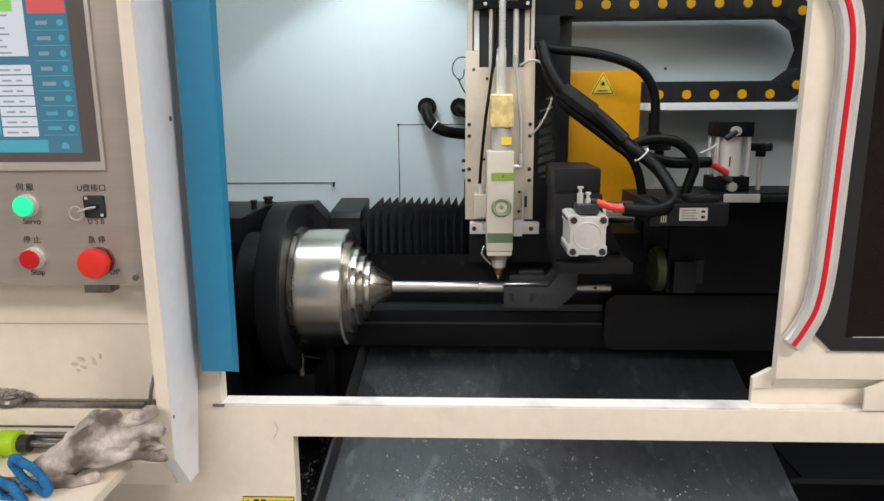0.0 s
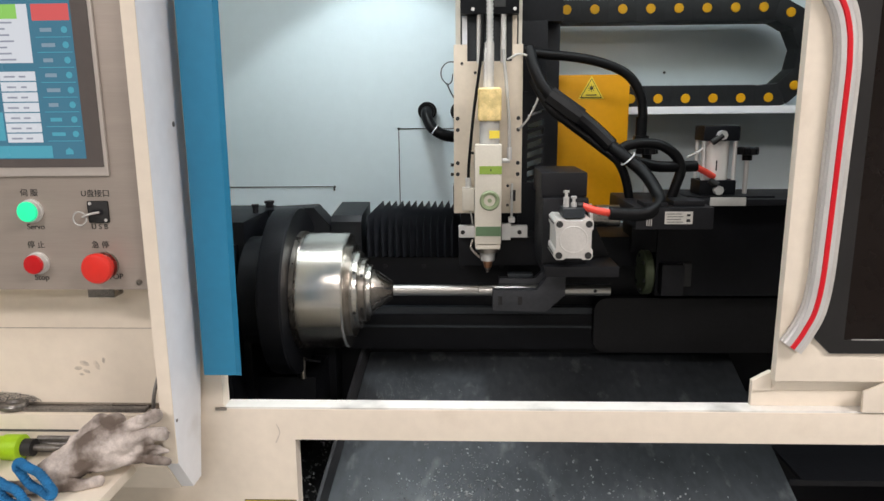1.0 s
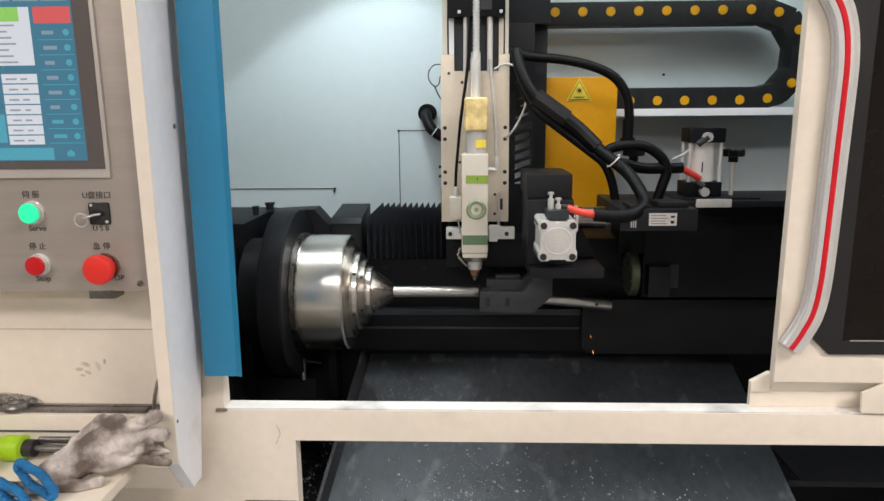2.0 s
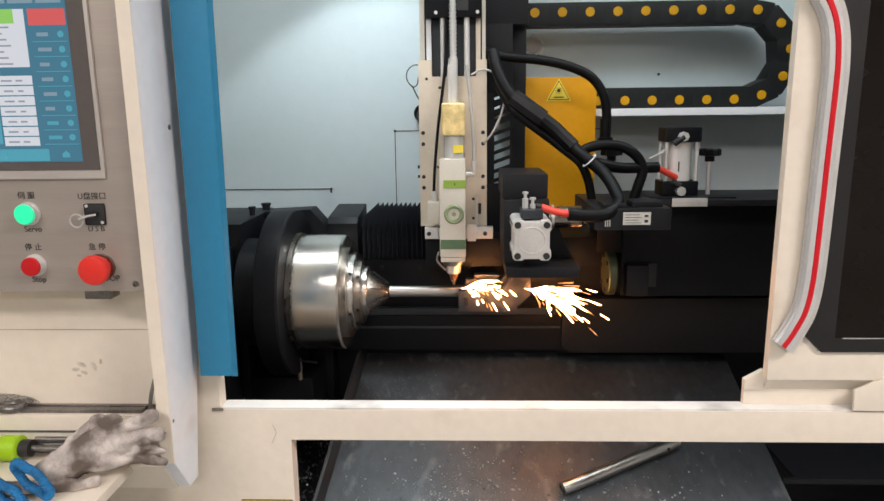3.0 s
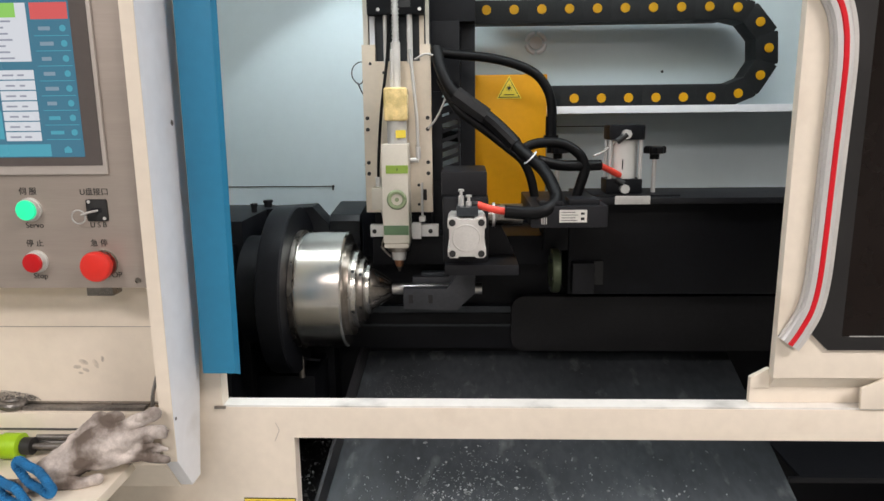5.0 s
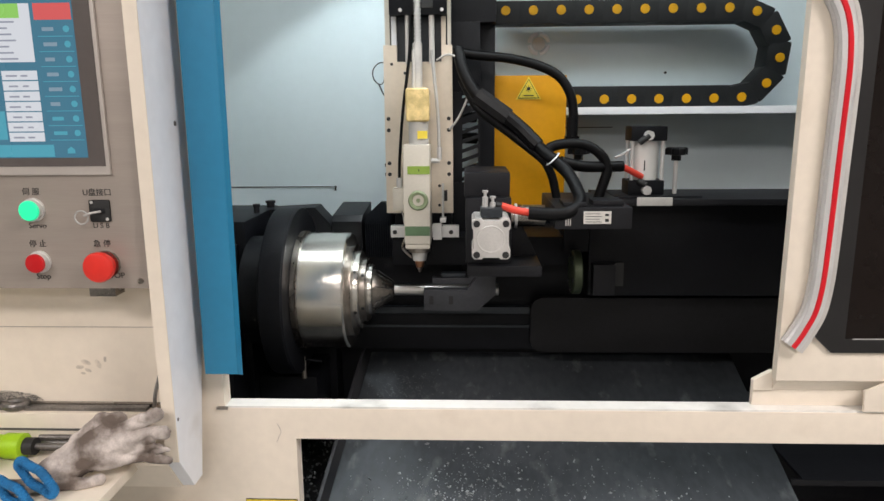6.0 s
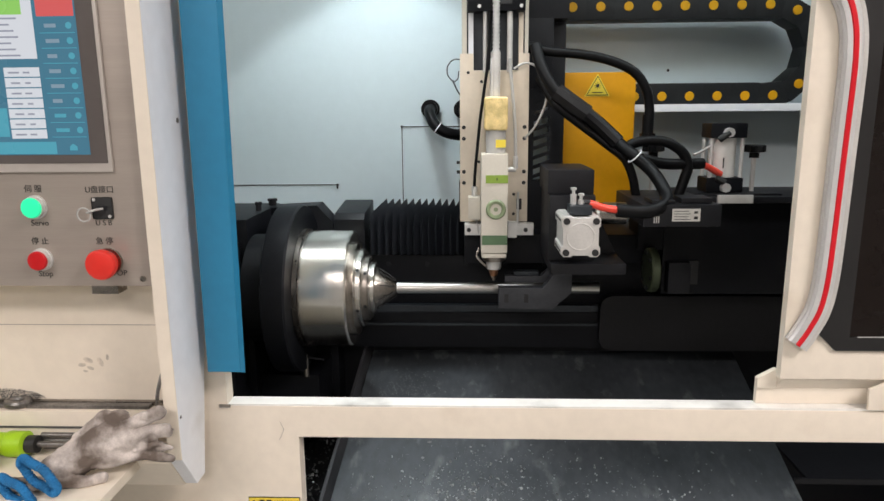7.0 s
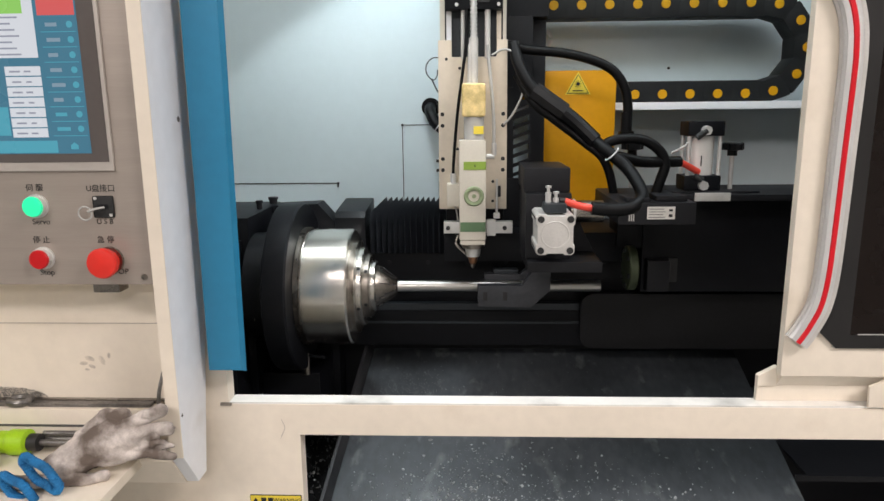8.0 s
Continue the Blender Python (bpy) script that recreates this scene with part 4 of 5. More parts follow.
# ---- tail unit ----
TB = Vector((0.70, 0.30, 0.0))
tail = empty("tail_unit", TB, "black tail unit with pneumatic clamp on top", "tail unit")
part("body", box(bm_new(), 0.5900, 1.20, 0.322, 0.400, 0.0500, 0.2100, 0.004), BLACK, tail)
part("neck", box(bm_new(), 0.5480, 0.5898, 0.322, 0.390, 0.1250, 0.2080, 0.003), BLACK, tail)


def rounded(x0, x1, z0, z1, r):
    pts = []
    for cx, cz, a0 in ((x1 - r, z0 + r, -90), (x1 - r, z1 - r, 0), (x0 + r, z1 - r, 90), (x0 + r, z0 + r, 180)):
        pts += [(cx + r * math.cos(radians(a0 + 15 * k)), cz + r * math.sin(radians(a0 + 15 * k))) for k in range(7)]
    return pts


part("lower_cover", prism(bm_new(), rounded(0.500, 1.18, -0.0660, 0.0340, 0.022), 0.366, 0.3815, 0.001), mat("dull_black_cover", (0.0075, 0.0075, 0.0085), 0.55, spec=0.28, vary=0.3, scale=10), tail, "dull black rounded cover")
part("top_plate", box(bm_new(), 0.6000, 1.20, 0.265, 0.405, 0.2102, 0.2200, 0.002), SATIN, tail)
part("valve_block", box(bm_new(), 0.5110, 0.6180, 0.150, 0.330, 0.1930, 0.2240, 0.003), SATIN, tail)
part("block_cap", box(bm_new(), 0.5230, 0.5560, 0.155, 0.200, 0.2242, 0.2300, 0.002), SATIN, tail)
part("block_cap", box(bm_new(), 0.5650, 0.6080, 0.160, 0.200, 0.2242, 0.2320, 0.002), SATIN, tail)
plate_l = boxpart("rating_plate", (0.5505, 0.5885, 0.1488, 0.1498, 0.2010, 0.2185), mat("plate_white", (0.62, 0.60, 0.56), 0.4), tail, "small white rating plate")
for k in range(4):
    boxpart("text_line", (0.5530, 0.5755 - 0.003 * (k % 2), 0.1482, 0.1487, 0.2035 + 0.0038 * k, 0.2042 + 0.0038 * k), INK, plate_l)
boxpart("code_mark", (0.5800, 0.5850, 0.1482, 0.1487, 0.2040, 0.2080), INK, plate_l)
boxpart("code_mark", (0.5800, 0.5850, 0.1482, 0.1487, 0.2120, 0.2150), INK, plate_l)
for k in range(3):
    boxpart("small_mark", (0.5255 + 0.003 * k, 0.5270 + 0.003 * k, 0.1488, 0.1498, 0.1985, 0.2080), CLEAR, tail)
part("flange", lathe_x(bm_new(), [(0.5560, 0.020), (0.5570, 0.0345), (0.5590, 0.0360), (0.5690, 0.0360), (0.5710, 0.034)], 0.290, 0.0990, 48), FLANGE, tail, "olive green steel flange")
for k in range(6):
    a = radians(15 + 60 * k)
    rodpart("flange_bolt", (0.5545, 0.290 + 0.028 * math.cos(a), 0.0990 + 0.028 * math.sin(a)), (0.5575, 0.290 + 0.028 * math.cos(a), 0.0990 + 0.028 * math.sin(a)), 0.0035, SATIN, tail, seg=10)
part("stop_block", box(bm_new(), 0.5950, 0.6310, 0.300, 0.3218, 0.0560, 0.1080, 0.002), SATIN, tail)
part("stop_slot", box(bm_new(), 0.6315, 0.6480, 0.316, 0.3218, 0.0680, 0.1080, 0.001), INK, tail)

clampc = part("clamp_cylinder", rod_mesh(bm_new(), (0.6710, 0.313, 0.2471), (0.6710, 0.313, 0.3078), 0.0205, seg=40), CYLGLASS, tail, "bright clamp cylinder with black caps")
part("top_cap", box(bm_new(), 0.6440, 0.7000, 0.290, 0.335, 0.3080, 0.3310, 0.003), BLACK, clampc)
part("bottom_cap", box(bm_new(), 0.6420, 0.6990, 0.290, 0.335, 0.2235, 0.2470, 0.003), BLACK, clampc)
for x in (0.6480, 0.6955):
    for y in (0.296, 0.330):
        rodpart("tie_rod", (x, y, 0.2443), (x, y, 0.3080), 0.0030, ALU, clampc, seg=10)
for z in (0.3170, 0.2320):
    rodpart("port_fitting", (0.6700, 0.280, z), (0.6700, 0.2899, z), 0.0075, ALU, clampc, seg=8)
rodpart("port_elbow", (0.6700, 0.283, 0.317), (0.655, 0.283, 0.306), 0.0050, INK, clampc, seg=12)
rodpart("port_elbow", (0.6680, 0.284, 0.240), (0.656, 0.287, 0.248), 0.0050, INK, clampc, seg=12)
boxpart("maker_strip", (0.6660, 0.6680, 0.2920, 0.2924, 0.262, 0.278), INK, clampc)
part("clamp_foot", box(bm_new(), 0.6200, 0.7560, 0.280, 0.360, 0.2202, 0.2233, 0.001), SATIN, tail)
part("pale_spacer", box(bm_new(), 0.6510, 0.7050, 0.2610, 0.2648, 0.2105, 0.2235, 0.001), CASTALU, tail, "pale spacer strip")
for kx, ky in ((0.7225, 0.315), (0.5720, 0.345)):
    rodpart("knob_stud", (kx, ky, 0.2200), (kx, ky, 0.2830), 0.0036, ALU, tail, seg=12)
    bm = bm_new()
    rings = []
    for z, g in ((0.2762, 0.0), (0.2845, 0.0), (0.2856, 1.0), (0.2950, 1.0), (0.2970, 0.86)):
        rings.append([bm.verts.new((kx + r * math.cos(a), ky + r * math.sin(a), z)) for a in np.linspace(0, 2 * math.pi, 48, endpoint=False) for r in [0.0075 if g == 0 else g * (0.0155 + 0.0026 * math.cos(6 * a))]])
    for a, b in zip(rings, rings[1:]):
        for i in range(48):
            bm.faces.new((a[i], a[(i + 1) % 48], b[(i + 1) % 48], b[i]))
    bm.faces.new(rings[0][::-1])
    bm.faces.new(rings[-1])
    part("star_knob", bm, RUBBER, tail, "black star knob")

# ---- cable chain ----
ledge = thing("chain_shelf", box(bm_new(), 0.36, 1.45, 0.495, 0.6195, 0.3480, 0.3615, 0.001), WHITE, "white steel shelf under the cable chain", "shelf")
CHB = Vector((0.45, 0.545, 0.3620))
chain = empty("cable_chain", CHB, "black plastic cable chain with yellow link pins", "cable chain")
PITCH, CR, CZ, CY = 0.0505, 0.0800, 0.4560, 0.545
bm = bm_new()
box(bm, -0.0300, 0.0300, -0.026, 0.026, -0.0180, 0.0240, 0.006, 2)
link_mesh = finish("link", bm, mat("chain_plastic", (0.011, 0.012, 0.013), 0.48, spec=0.25, vary=0.15, scale=20, bump=0.08))
bm = bm_new()
rod_mesh(bm, (0.0, -0.0285, 0.0), (0.0, -0.0255, 0.0), 0.0085, seg=20)
bmesh.ops.bevel(bm, geom=[e for e in bm.edges if len(e.link_faces) == 2 and e.calc_face_angle(0) > 0.8], offset=0.0012, segments=2, affect="EDGES")
pin_mesh = finish("pin", bm, PIN)
links = []
for k in range(23):
    lk = new("link", link_mesh)
    lk.parent = chain
    pn = new("pin", pin_mesh)
    pn.parent = lk
    links.append(lk)
BEND0 = 0.8393


def chain_pose(k, dx):
    """Link k of the chain, counted from the fixed end, for a carriage moved by dx."""
    xb = BEND0 + dx / 2
    x0 = 0.4105 + PITCH * k
    bend = math.pi * CR
    if x0 <= xb:
        return (x0, CZ - CR, 0.0)
    a = (x0 - xb) / CR
    if a < math.pi:
        return (xb + CR * math.sin(a), CZ - CR * math.cos(a), -math.degrees(a))
    return (xb - (x0 - xb - bend), CZ + CR, -180.0)


# ---- control console ----
con = empty("control_console", (-0.3, -0.05, -0.10), "cream control console with a brushed steel panel", "control console")
# lit side of the cheek: white paint carries the light, the front stays cream
part("side_cheek", extrude_x(bm_new(), [(-0.093, 0.86), (-0.093, -0.034), (-0.059, -0.0824), (-0.035, -0.0826), (-0.0012, 0.10), (-0.0012, 0.86)], -0.0360, -0.0210, 0.0012), WHITE, con, "side cheek whitened for the light on it")
part("front_strip", box(bm_new(), -0.0362, -0.0214, -0.0945, -0.0931, -0.033, 0.86), CREAM, con)
part("upper_body", box(bm_new(), -0.60, -0.0363, -0.0838, -0.002, 0.1700, 0.86, 0.002), CREAM, con)
part("recess_back", box(bm_new(), -0.60, -0.0363, -0.0350, -0.002, -0.030, 0.1698), CREAM, con)
part("underside", extrude_x(bm_new(), [(-0.091, -0.0362), (-0.091, -0.0395), (-0.060, -0.0845), (-0.030, -0.0845), (-0.030, -0.0805), (-0.0585, -0.0805)], -0.60, -0.0363), CREAM, con)
panel = part("panel", box(bm_new(), -0.60, -0.0366, -0.0868, -0.0840, 0.1695, 0.86, 0.0006), BRUSHED, con, "brushed stainless steel panel")
for x, z in ((-0.0485, 0.1780),):
    rodpart("panel_screw", (x, -0.0885, z), (x, -0.0869, z), 0.0032, DARKST, panel, seg=16)
boxpart("panel_clip", (-0.1080, -0.0790, -0.0850, -0.0650, 0.1600, 0.1694), DARKST, con, "small dark catch")
part("ledge", box(bm_new(), -0.60, -0.0363, -0.058, -0.0352, -0.030, 0.0085, 0.001), CREAM, con)
boxpart("ledge_seam", (-0.60, -0.0363, -0.0590, -0.0581, -0.0130, -0.0105), SOOT, con)
boxpart("recess_fold", (-0.60, -0.0365, -0.0354, -0.0350, 0.1081, 0.1089), BRUSHED, con, "thin fold line")
shelf = part("shelf", box(bm_new(), -0.60, -0.0745, -0.2400, -0.0592, -0.0480, -0.0360, 0.0015), CREAM, con)
part("shelf_bracket", box(bm_new(), -0.60, -0.3200, -0.2300, -0.0920, -0.130, -0.0482, 0.001), CREAM, con)
for x, y in ((-0.1290, -0.150), (-0.1360, -0.1535)):
    rodpart("shelf_hole", (x, y, -0.0360), (x, y, -0.0357), 0.0018, INK, shelf, seg=10)
for y, z, r in ((-0.0287, 0.3455, 0.0032), (-0.0879, 0.0166, 0.0020)):
    rodpart("rivet_hole", (-0.0211, y, z), (-0.0206, y, z), r, SOOT, con, seg=12)

# screen
scr = part("screen_bezel", box(bm_new(), -0.60, -0.0675, -0.0905, -0.0869, 0.2935, 0.86, 0.002), BEZEL, con, "pale metal screen bezel")
part("screen_border", box(bm_new(), -0.60, -0.0715, -0.0912, -0.0906, 0.3030, 0.75), SCREENBEZ, scr, "dark screen border")
SY = -0.0916
boxpart("display", (-0.60, -0.0890, SY, -0.09125, 0.3120, 0.74), UI_TEAL, scr, "lit teal touch screen")
boxpart("status_bar", (-0.60, -0.124, SY - 0.0002, SY - 0.0001, 0.3130, 0.3255), UI_BAR, scr)
part("home_icon", prism(bm_new(), [(-0.1100, 0.3165), (-0.1020, 0.3165), (-0.1020, 0.3205), (-0.1060, 0.3235), (-0.1100, 0.3205)], SY - 0.0002, SY - 0.0001), UI_BAR, scr)
for k in range(7):
    z = 0.3290 + 0.0104 * k
    boxpart("entry_field", (-0.170, -0.1325, SY - 0.0002, SY - 0.0001, z, z + 0.0092), UI_WHITE, scr)
    boxpart("row_text", (-0.1655 + 0.001 * (k % 3), -0.1540, SY - 0.0004, SY - 0.00025, z + 0.0032, z + 0.0050), UI_INK, scr)
    boxpart("row_value", (-0.1500 + 0.0012 * (k % 2), -0.1430, SY - 0.0004, SY - 0.00025, z + 0.0032, z + 0.0050), UI_INK, scr)
boxpart("list_block", (-0.30, -0.172, SY - 0.0002, SY - 0.0001, 0.331, 0.360), UI_BAR, scr)
boxpart("list_panel", (-0.30, -0.1330, SY - 0.0002, SY - 0.0001, 0.4090, 0.4660), UI_WHITE, scr)
for k in range(9):
    boxpart("row_text", (-0.20, -0.150 - 0.004 * (k % 3), SY - 0.0004, SY - 0.00025, 0.4115 + 0.0060 * k, 0.4132 + 0.0060 * k), UI_INK, scr)
for k in range(8):
    z = 0.3310 + 0.0148 * k
    boxpart("menu_button", (-0.1270, -0.0910, SY - 0.0002, SY - 0.0001, z, z + 0.0132), UI_TEAL, scr)
    boxpart("menu_line", (-0.1270, -0.0910, SY - 0.0003, SY - 0.0002, z - 0.0010, z - 0.0003), UI_BAR, scr)
    boxpart("menu_text", (-0.1220, -0.1080 - 0.002 * (k % 3), SY - 0.0004, SY - 0.00025, z + 0.0045, z + 0.0082), UI_GREY if k > 1 else UI_BAR, scr)
    rodpart("menu_icon", (-0.0970, SY - 0.0004, z + 0.0064), (-0.0970, SY - 0.00025, z + 0.0064), 0.0033, UI_BAR, scr, seg=14)
boxpart("alarm_button", (-0.1290, -0.0905, SY - 0.0002, SY - 0.0001, 0.4500, 0.4660), UI_RED, scr)
boxpart("start_button", (-0.175, -0.1440, SY - 0.00045, SY - 0.0003, 0.4520, 0.4660), UI_GREEN, scr)
boxpart("title_bar", (-0.30, -0.0900, SY - 0.0002, SY - 0.0001, 0.4700, 0.4860), UI_TEAL, scr)
for k in range(4):
    boxpart("tab", (-0.2060 + 0.0290 * k, -0.1800 + 0.0290 * k, SY - 0.0004, SY - 0.00025, 0.4715, 0.4840), UI_GREY, scr)
boxpart("mode_tag", (-0.20, -0.1745, SY - 0.0006, SY - 0.00045, 0.4710, 0.4850), UI_YELLOW, scr)


def push_button(x, z, colour, label, r, reach, name, cap_name="lens"):
    root = part(name, rod_mesh(bm_new(), (x, -0.0895, z), (x, -0.0869, z), r * 1.18, seg=32), ALU, con, label)
    rodpart("collar", (x, -0.0869 - reach * 0.7, z), (x, -0.0896, z), r * 1.06, ALU, root, seg=32)
    bm = bm_new()
    y0, y1 = -0.0869 - reach * 0.7, -0.0869 - reach
    for a, b, ra, rb in ((y0, y1 + 0.0015, r, r), (y1 + 0.0015, y1 + 0.0004, r, r * 0.93), (y1 + 0.0004, y1, r * 0.93, r * 0.75)):
        rod_mesh(bm, (x, a, z), (x, b, z), ra, rb, seg=32)
    part(cap_name, bm, colour, root)
    return root


push_button(-0.1575, 0.2565, LEDGREEN, "lit green round push button", 0.0108, 0.011, "servo_button")
push_button(-0.1575, 0.1995, REDLENS, "red round push button in a chrome ring", 0.0104, 0.012, "stop_button")
es = part("emergency_stop", rod_mesh(bm_new(), (-0.0840, -0.0910, 0.1970), (-0.0840, -0.0869, 0.1970), 0.0150, seg=36), DARKST, con, "red mushroom emergency stop button")
bm = bm_new()
for a, b, ra, rb in ((-0.0911, -0.0980, 0.0120, 0.0120), (-0.0980, -0.1000, 0.0140, 0.0160), (-0.1000, -0.1055, 0.0160, 0.0164), (-0.1055, -0.1080, 0.0164, 0.0150), (-0.1080, -0.1092, 0.0150, 0.0115)):
    rod_mesh(bm, (-0.0840, a, 0.1970), (-0.0840, b, 0.1970), ra, rb, seg=40)
part("mushroom_head", bm, REDP, es)
usb = part("usb_socket", box(bm_new(), -0.0955, -0.0735, -0.0890, -0.0869, 0.2435, 0.2670, 0.0025), INK, con, "black USB socket with cap on a strap")
for x, z in ((-0.0925, 0.2645), (-0.0768, 0.2465)):
    rodpart("screw", (x, -0.0898, z), (x, -0.0891, z), 0.0018, ALU, usb, seg=10)
boxpart("port", (-0.0905, -0.0790, -0.0894, -0.0891, 0.2530, 0.2580), SATIN, usb)
part("cap_strap", hose(bm_new(), [(-0.0830, -0.0900, 0.2550), (-0.0900, -0.0960, 0.2540), (-0.0980, -0.0960, 0.2510)], 0.0013, 8), CLEAR, usb)
bm = hose(bm_new(), [(-0.1020 + 0.0072 * math.cos(a), -0.0945, 0.2490 + 0.0072 * math.sin(a)) for a in np.linspace(0, 2 * math.pi, 17)], 0.0010, 6, 2)
part("cap_ring", bm, CLEAR, usb, "clear plastic cap ring")
TY = -0.0870
for words, x, z, s in (("伺 服", -0.1585, 0.2755, 0.0085), ("U盘接口", -0.0865, 0.2745, 0.0085), ("停 止", -0.1580, 0.2190, 0.0085), ("急 停", -0.0870, 0.2190, 0.0085),
                       ("Servo", -0.1555, 0.2390, 0.0085), ("U S B", -0.0855, 0.2390, 0.0080), ("Stop", -0.1560, 0.1830, 0.0088), ("STOP", -0.0760, 0.1840, 0.0088)):
    lettering("lettering", words, x, z, TY, s, INK, con)

# smudges on the recess wall
FAINT = mat("faint_soot", (0.60, 0.53, 0.44), 0.6, vary=0.25, scale=90)
for x, z, r in ((-0.160, 0.058, 0.004), (-0.152, 0.064, 0.005), (-0.150, 0.054, 0.0035), (-0.137, 0.062, 0.005), (-0.128, 0.068, 0.003), (-0.1565, 0.050, 0.0025)):
    bm = bm_new()
    bmesh.ops.create_icosphere(bm, subdivisions=2, radius=0.8, matrix=Matrix.Translation((x, -0.0352, z)) @ Matrix.Rotation(radians(25 + 3000 * x), 4, "Y") @ Matrix.Diagonal((r * 0.8, 0.0002, r * 1.6, 1)))
    part("smudge", bm, FAINT, con)

# ---- tools on the ledge ----
LZ = 0.0085
sp = empty("spanner", (-0.23, -0.046, LZ), "grubby steel spanner lying on the ledge", "spanner")
part("shank", box(bm_new(), -0.225, -0.075, -0.052, -0.042, LZ, LZ + 0.0045, 0.0015), TOOLST, sp)
bm = bm_new()
hose(bm, [(-0.2380 + 0.0120 * math.cos(a), -0.046 + 0.0085 * math.sin(a), LZ + 0.0055) for a in np.linspace(0, 2 * math.pi, 21)], 0.0048, 10, 2)
part("ring_end", bm, TOOLST, sp)
part("shank", box(bm_new(), -0.40, -0.249, -0.051, -0.043, LZ, LZ + 0.005, 0.0015), TOOLST, sp)
thing("steel_bar", box(bm_new(), -0.34, -0.060, -0.0412, -0.0362, LZ, LZ + 0.0060, 0.0008), DARKST, "dark narrow steel bar lying on the ledge", "bar")
key = thing("hex_key", hose(bm_new(), [(-0.0660, -0.0500, LZ + 0.0025), (-0.0640, -0.0480, 0.030), (-0.0600, -0.0400, 0.052)], 0.0024, 6), TOOLST, "small hex key leaning in the corner", "hex key")
bm = bm_new()
for k in range(900):
    a, q = rng.uniform(0, 6.28), rng.random() ** 0.5
    bmesh.ops.create_icosphere(bm, subdivisions=1, radius=rng.uniform(0.0002, 0.0007), matrix=Matrix.Translation((-0.262 + 0.052 * q * math.cos(a), -0.0360, 0.0145 + abs(0.013 * q * math.sin(a)))))
thing("swarf_heap", bm, SOOT, "dark oily swarf heaped on the ledge", "swarf", kind="stuff")

SZ = -0.0360
sd = empty("screwdriver", (-0.22, -0.085, SZ), "lime green handled screwdriver on the shelf", "screwdriver")
bm = lathe_x(bm_new(), [(-0.36, 0.009), (-0.355, 0.0125), (-0.300, 0.0130), (-0.2300, 0.0130), (-0.2280, 0.0150), (-0.2080, 0.0150), (-0.2060, 0.0120)], -0.083, SZ + 0.0152, 20)
part("grip", bm, LIMEGRIP, sd, "lime green ribbed grip")
rodpart("collar", (-0.2058, -0.083, SZ + 0.0152), (-0.194, -0.083, SZ + 0.0152), 0.010, INK, sd)
rodpart("blade", (-0.1938, -0.083, SZ + 0.0152), (-0.095, -0.083, SZ + 0.0130), 0.0035, TOOLST, sd)
for k in range(3):
    bm = rod_mesh(bm_new(), (-0.20, -0.066, SZ + 0.004 + 0.007 * k), (-0.095, -0.0655, SZ + 0.004 + 0.007 * k), 0.0032, seg=12)
    thing("steel_pin", bm, TOOLST, "thin grubby steel rod on the shelf", "rod", "rods on the shelf")
bm = lathe_x(bm_new(), [(-0.36, 0.008), (-0.355, 0.010), (-0.232, 0.0105), (-0.2250, 0.008)], -0.118, SZ + 0.0107, 18)
thing("wooden_handle", bm, WOOD, "tan wooden tool handle on the shelf", "handle")


# ---- work gloves ----
def capsule(bm, p0, p1, r0, r1):
    p0, p1 = Vector(p0), Vector(p1)
    for k in range(9):
        t = k / 8
        bmesh.ops.create_icosphere(bm, subdivisions=2, radius=r0 + (r1 - r0) * t, matrix=Matrix.Translation(p0.lerp(p1, t)))


def oval(centre, major, minor):
    c, a, b = Vector(centre), Vector(major), Vector(minor)
    return [c + a * math.cos(q) + b * math.sin(q) + Vector((0, 0, 0.0012 * math.sin(5 * q))) for q in np.linspace(0, 2 * math.pi, 25)]


def glove(fingers, palm, cuff, label, seed):
    g = empty("work_glove", (palm[0][0][0], palm[0][0][1], SZ), label, "glove", "gloves on the shelf")
    bm = bm_new()
    for a, b, r0, r1 in palm + fingers:
        capsule(bm, a, b, r0, r1)
    for v in bm.verts:
        v.co.y = -0.118 + (v.co.y + 0.118) * 0.9
        v.co.z = max(v.co.z, SZ + 0.0012)
    fab = part("fabric", bm, GLOVE, g)
    rm = fab.modifiers.new("remesh", "REMESH")
    rm.mode, rm.voxel_size, rm.use_smooth_shade = "VOXEL", 0.0016, True
    for kind, size, depth in (("CLOUDS", 0.012, 0.0040), ("MARBLE", 0.024, 0.0055)):
        tex = bpy.data.textures.new("folds", kind)
        tex.noise_scale = size
        if kind == "MARBLE":
            tex.marble_type, tex.turbulence = "SHARPER", 9.0
        dm = fab.modifiers.new("folds", "DISPLACE")
        dm.texture, dm.strength, dm.mid_level = tex, depth, 0.55
    sm = fab.modifiers.new("soften", "SMOOTH")
    sm.iterations, sm.factor = 2, 0.5
    bm = hose(bm_new(), oval(*cuff), 0.0043, 10, 4, 0.16)
    part("cuff", bm, CUFF, g, "blue knitted cuff")
    return g


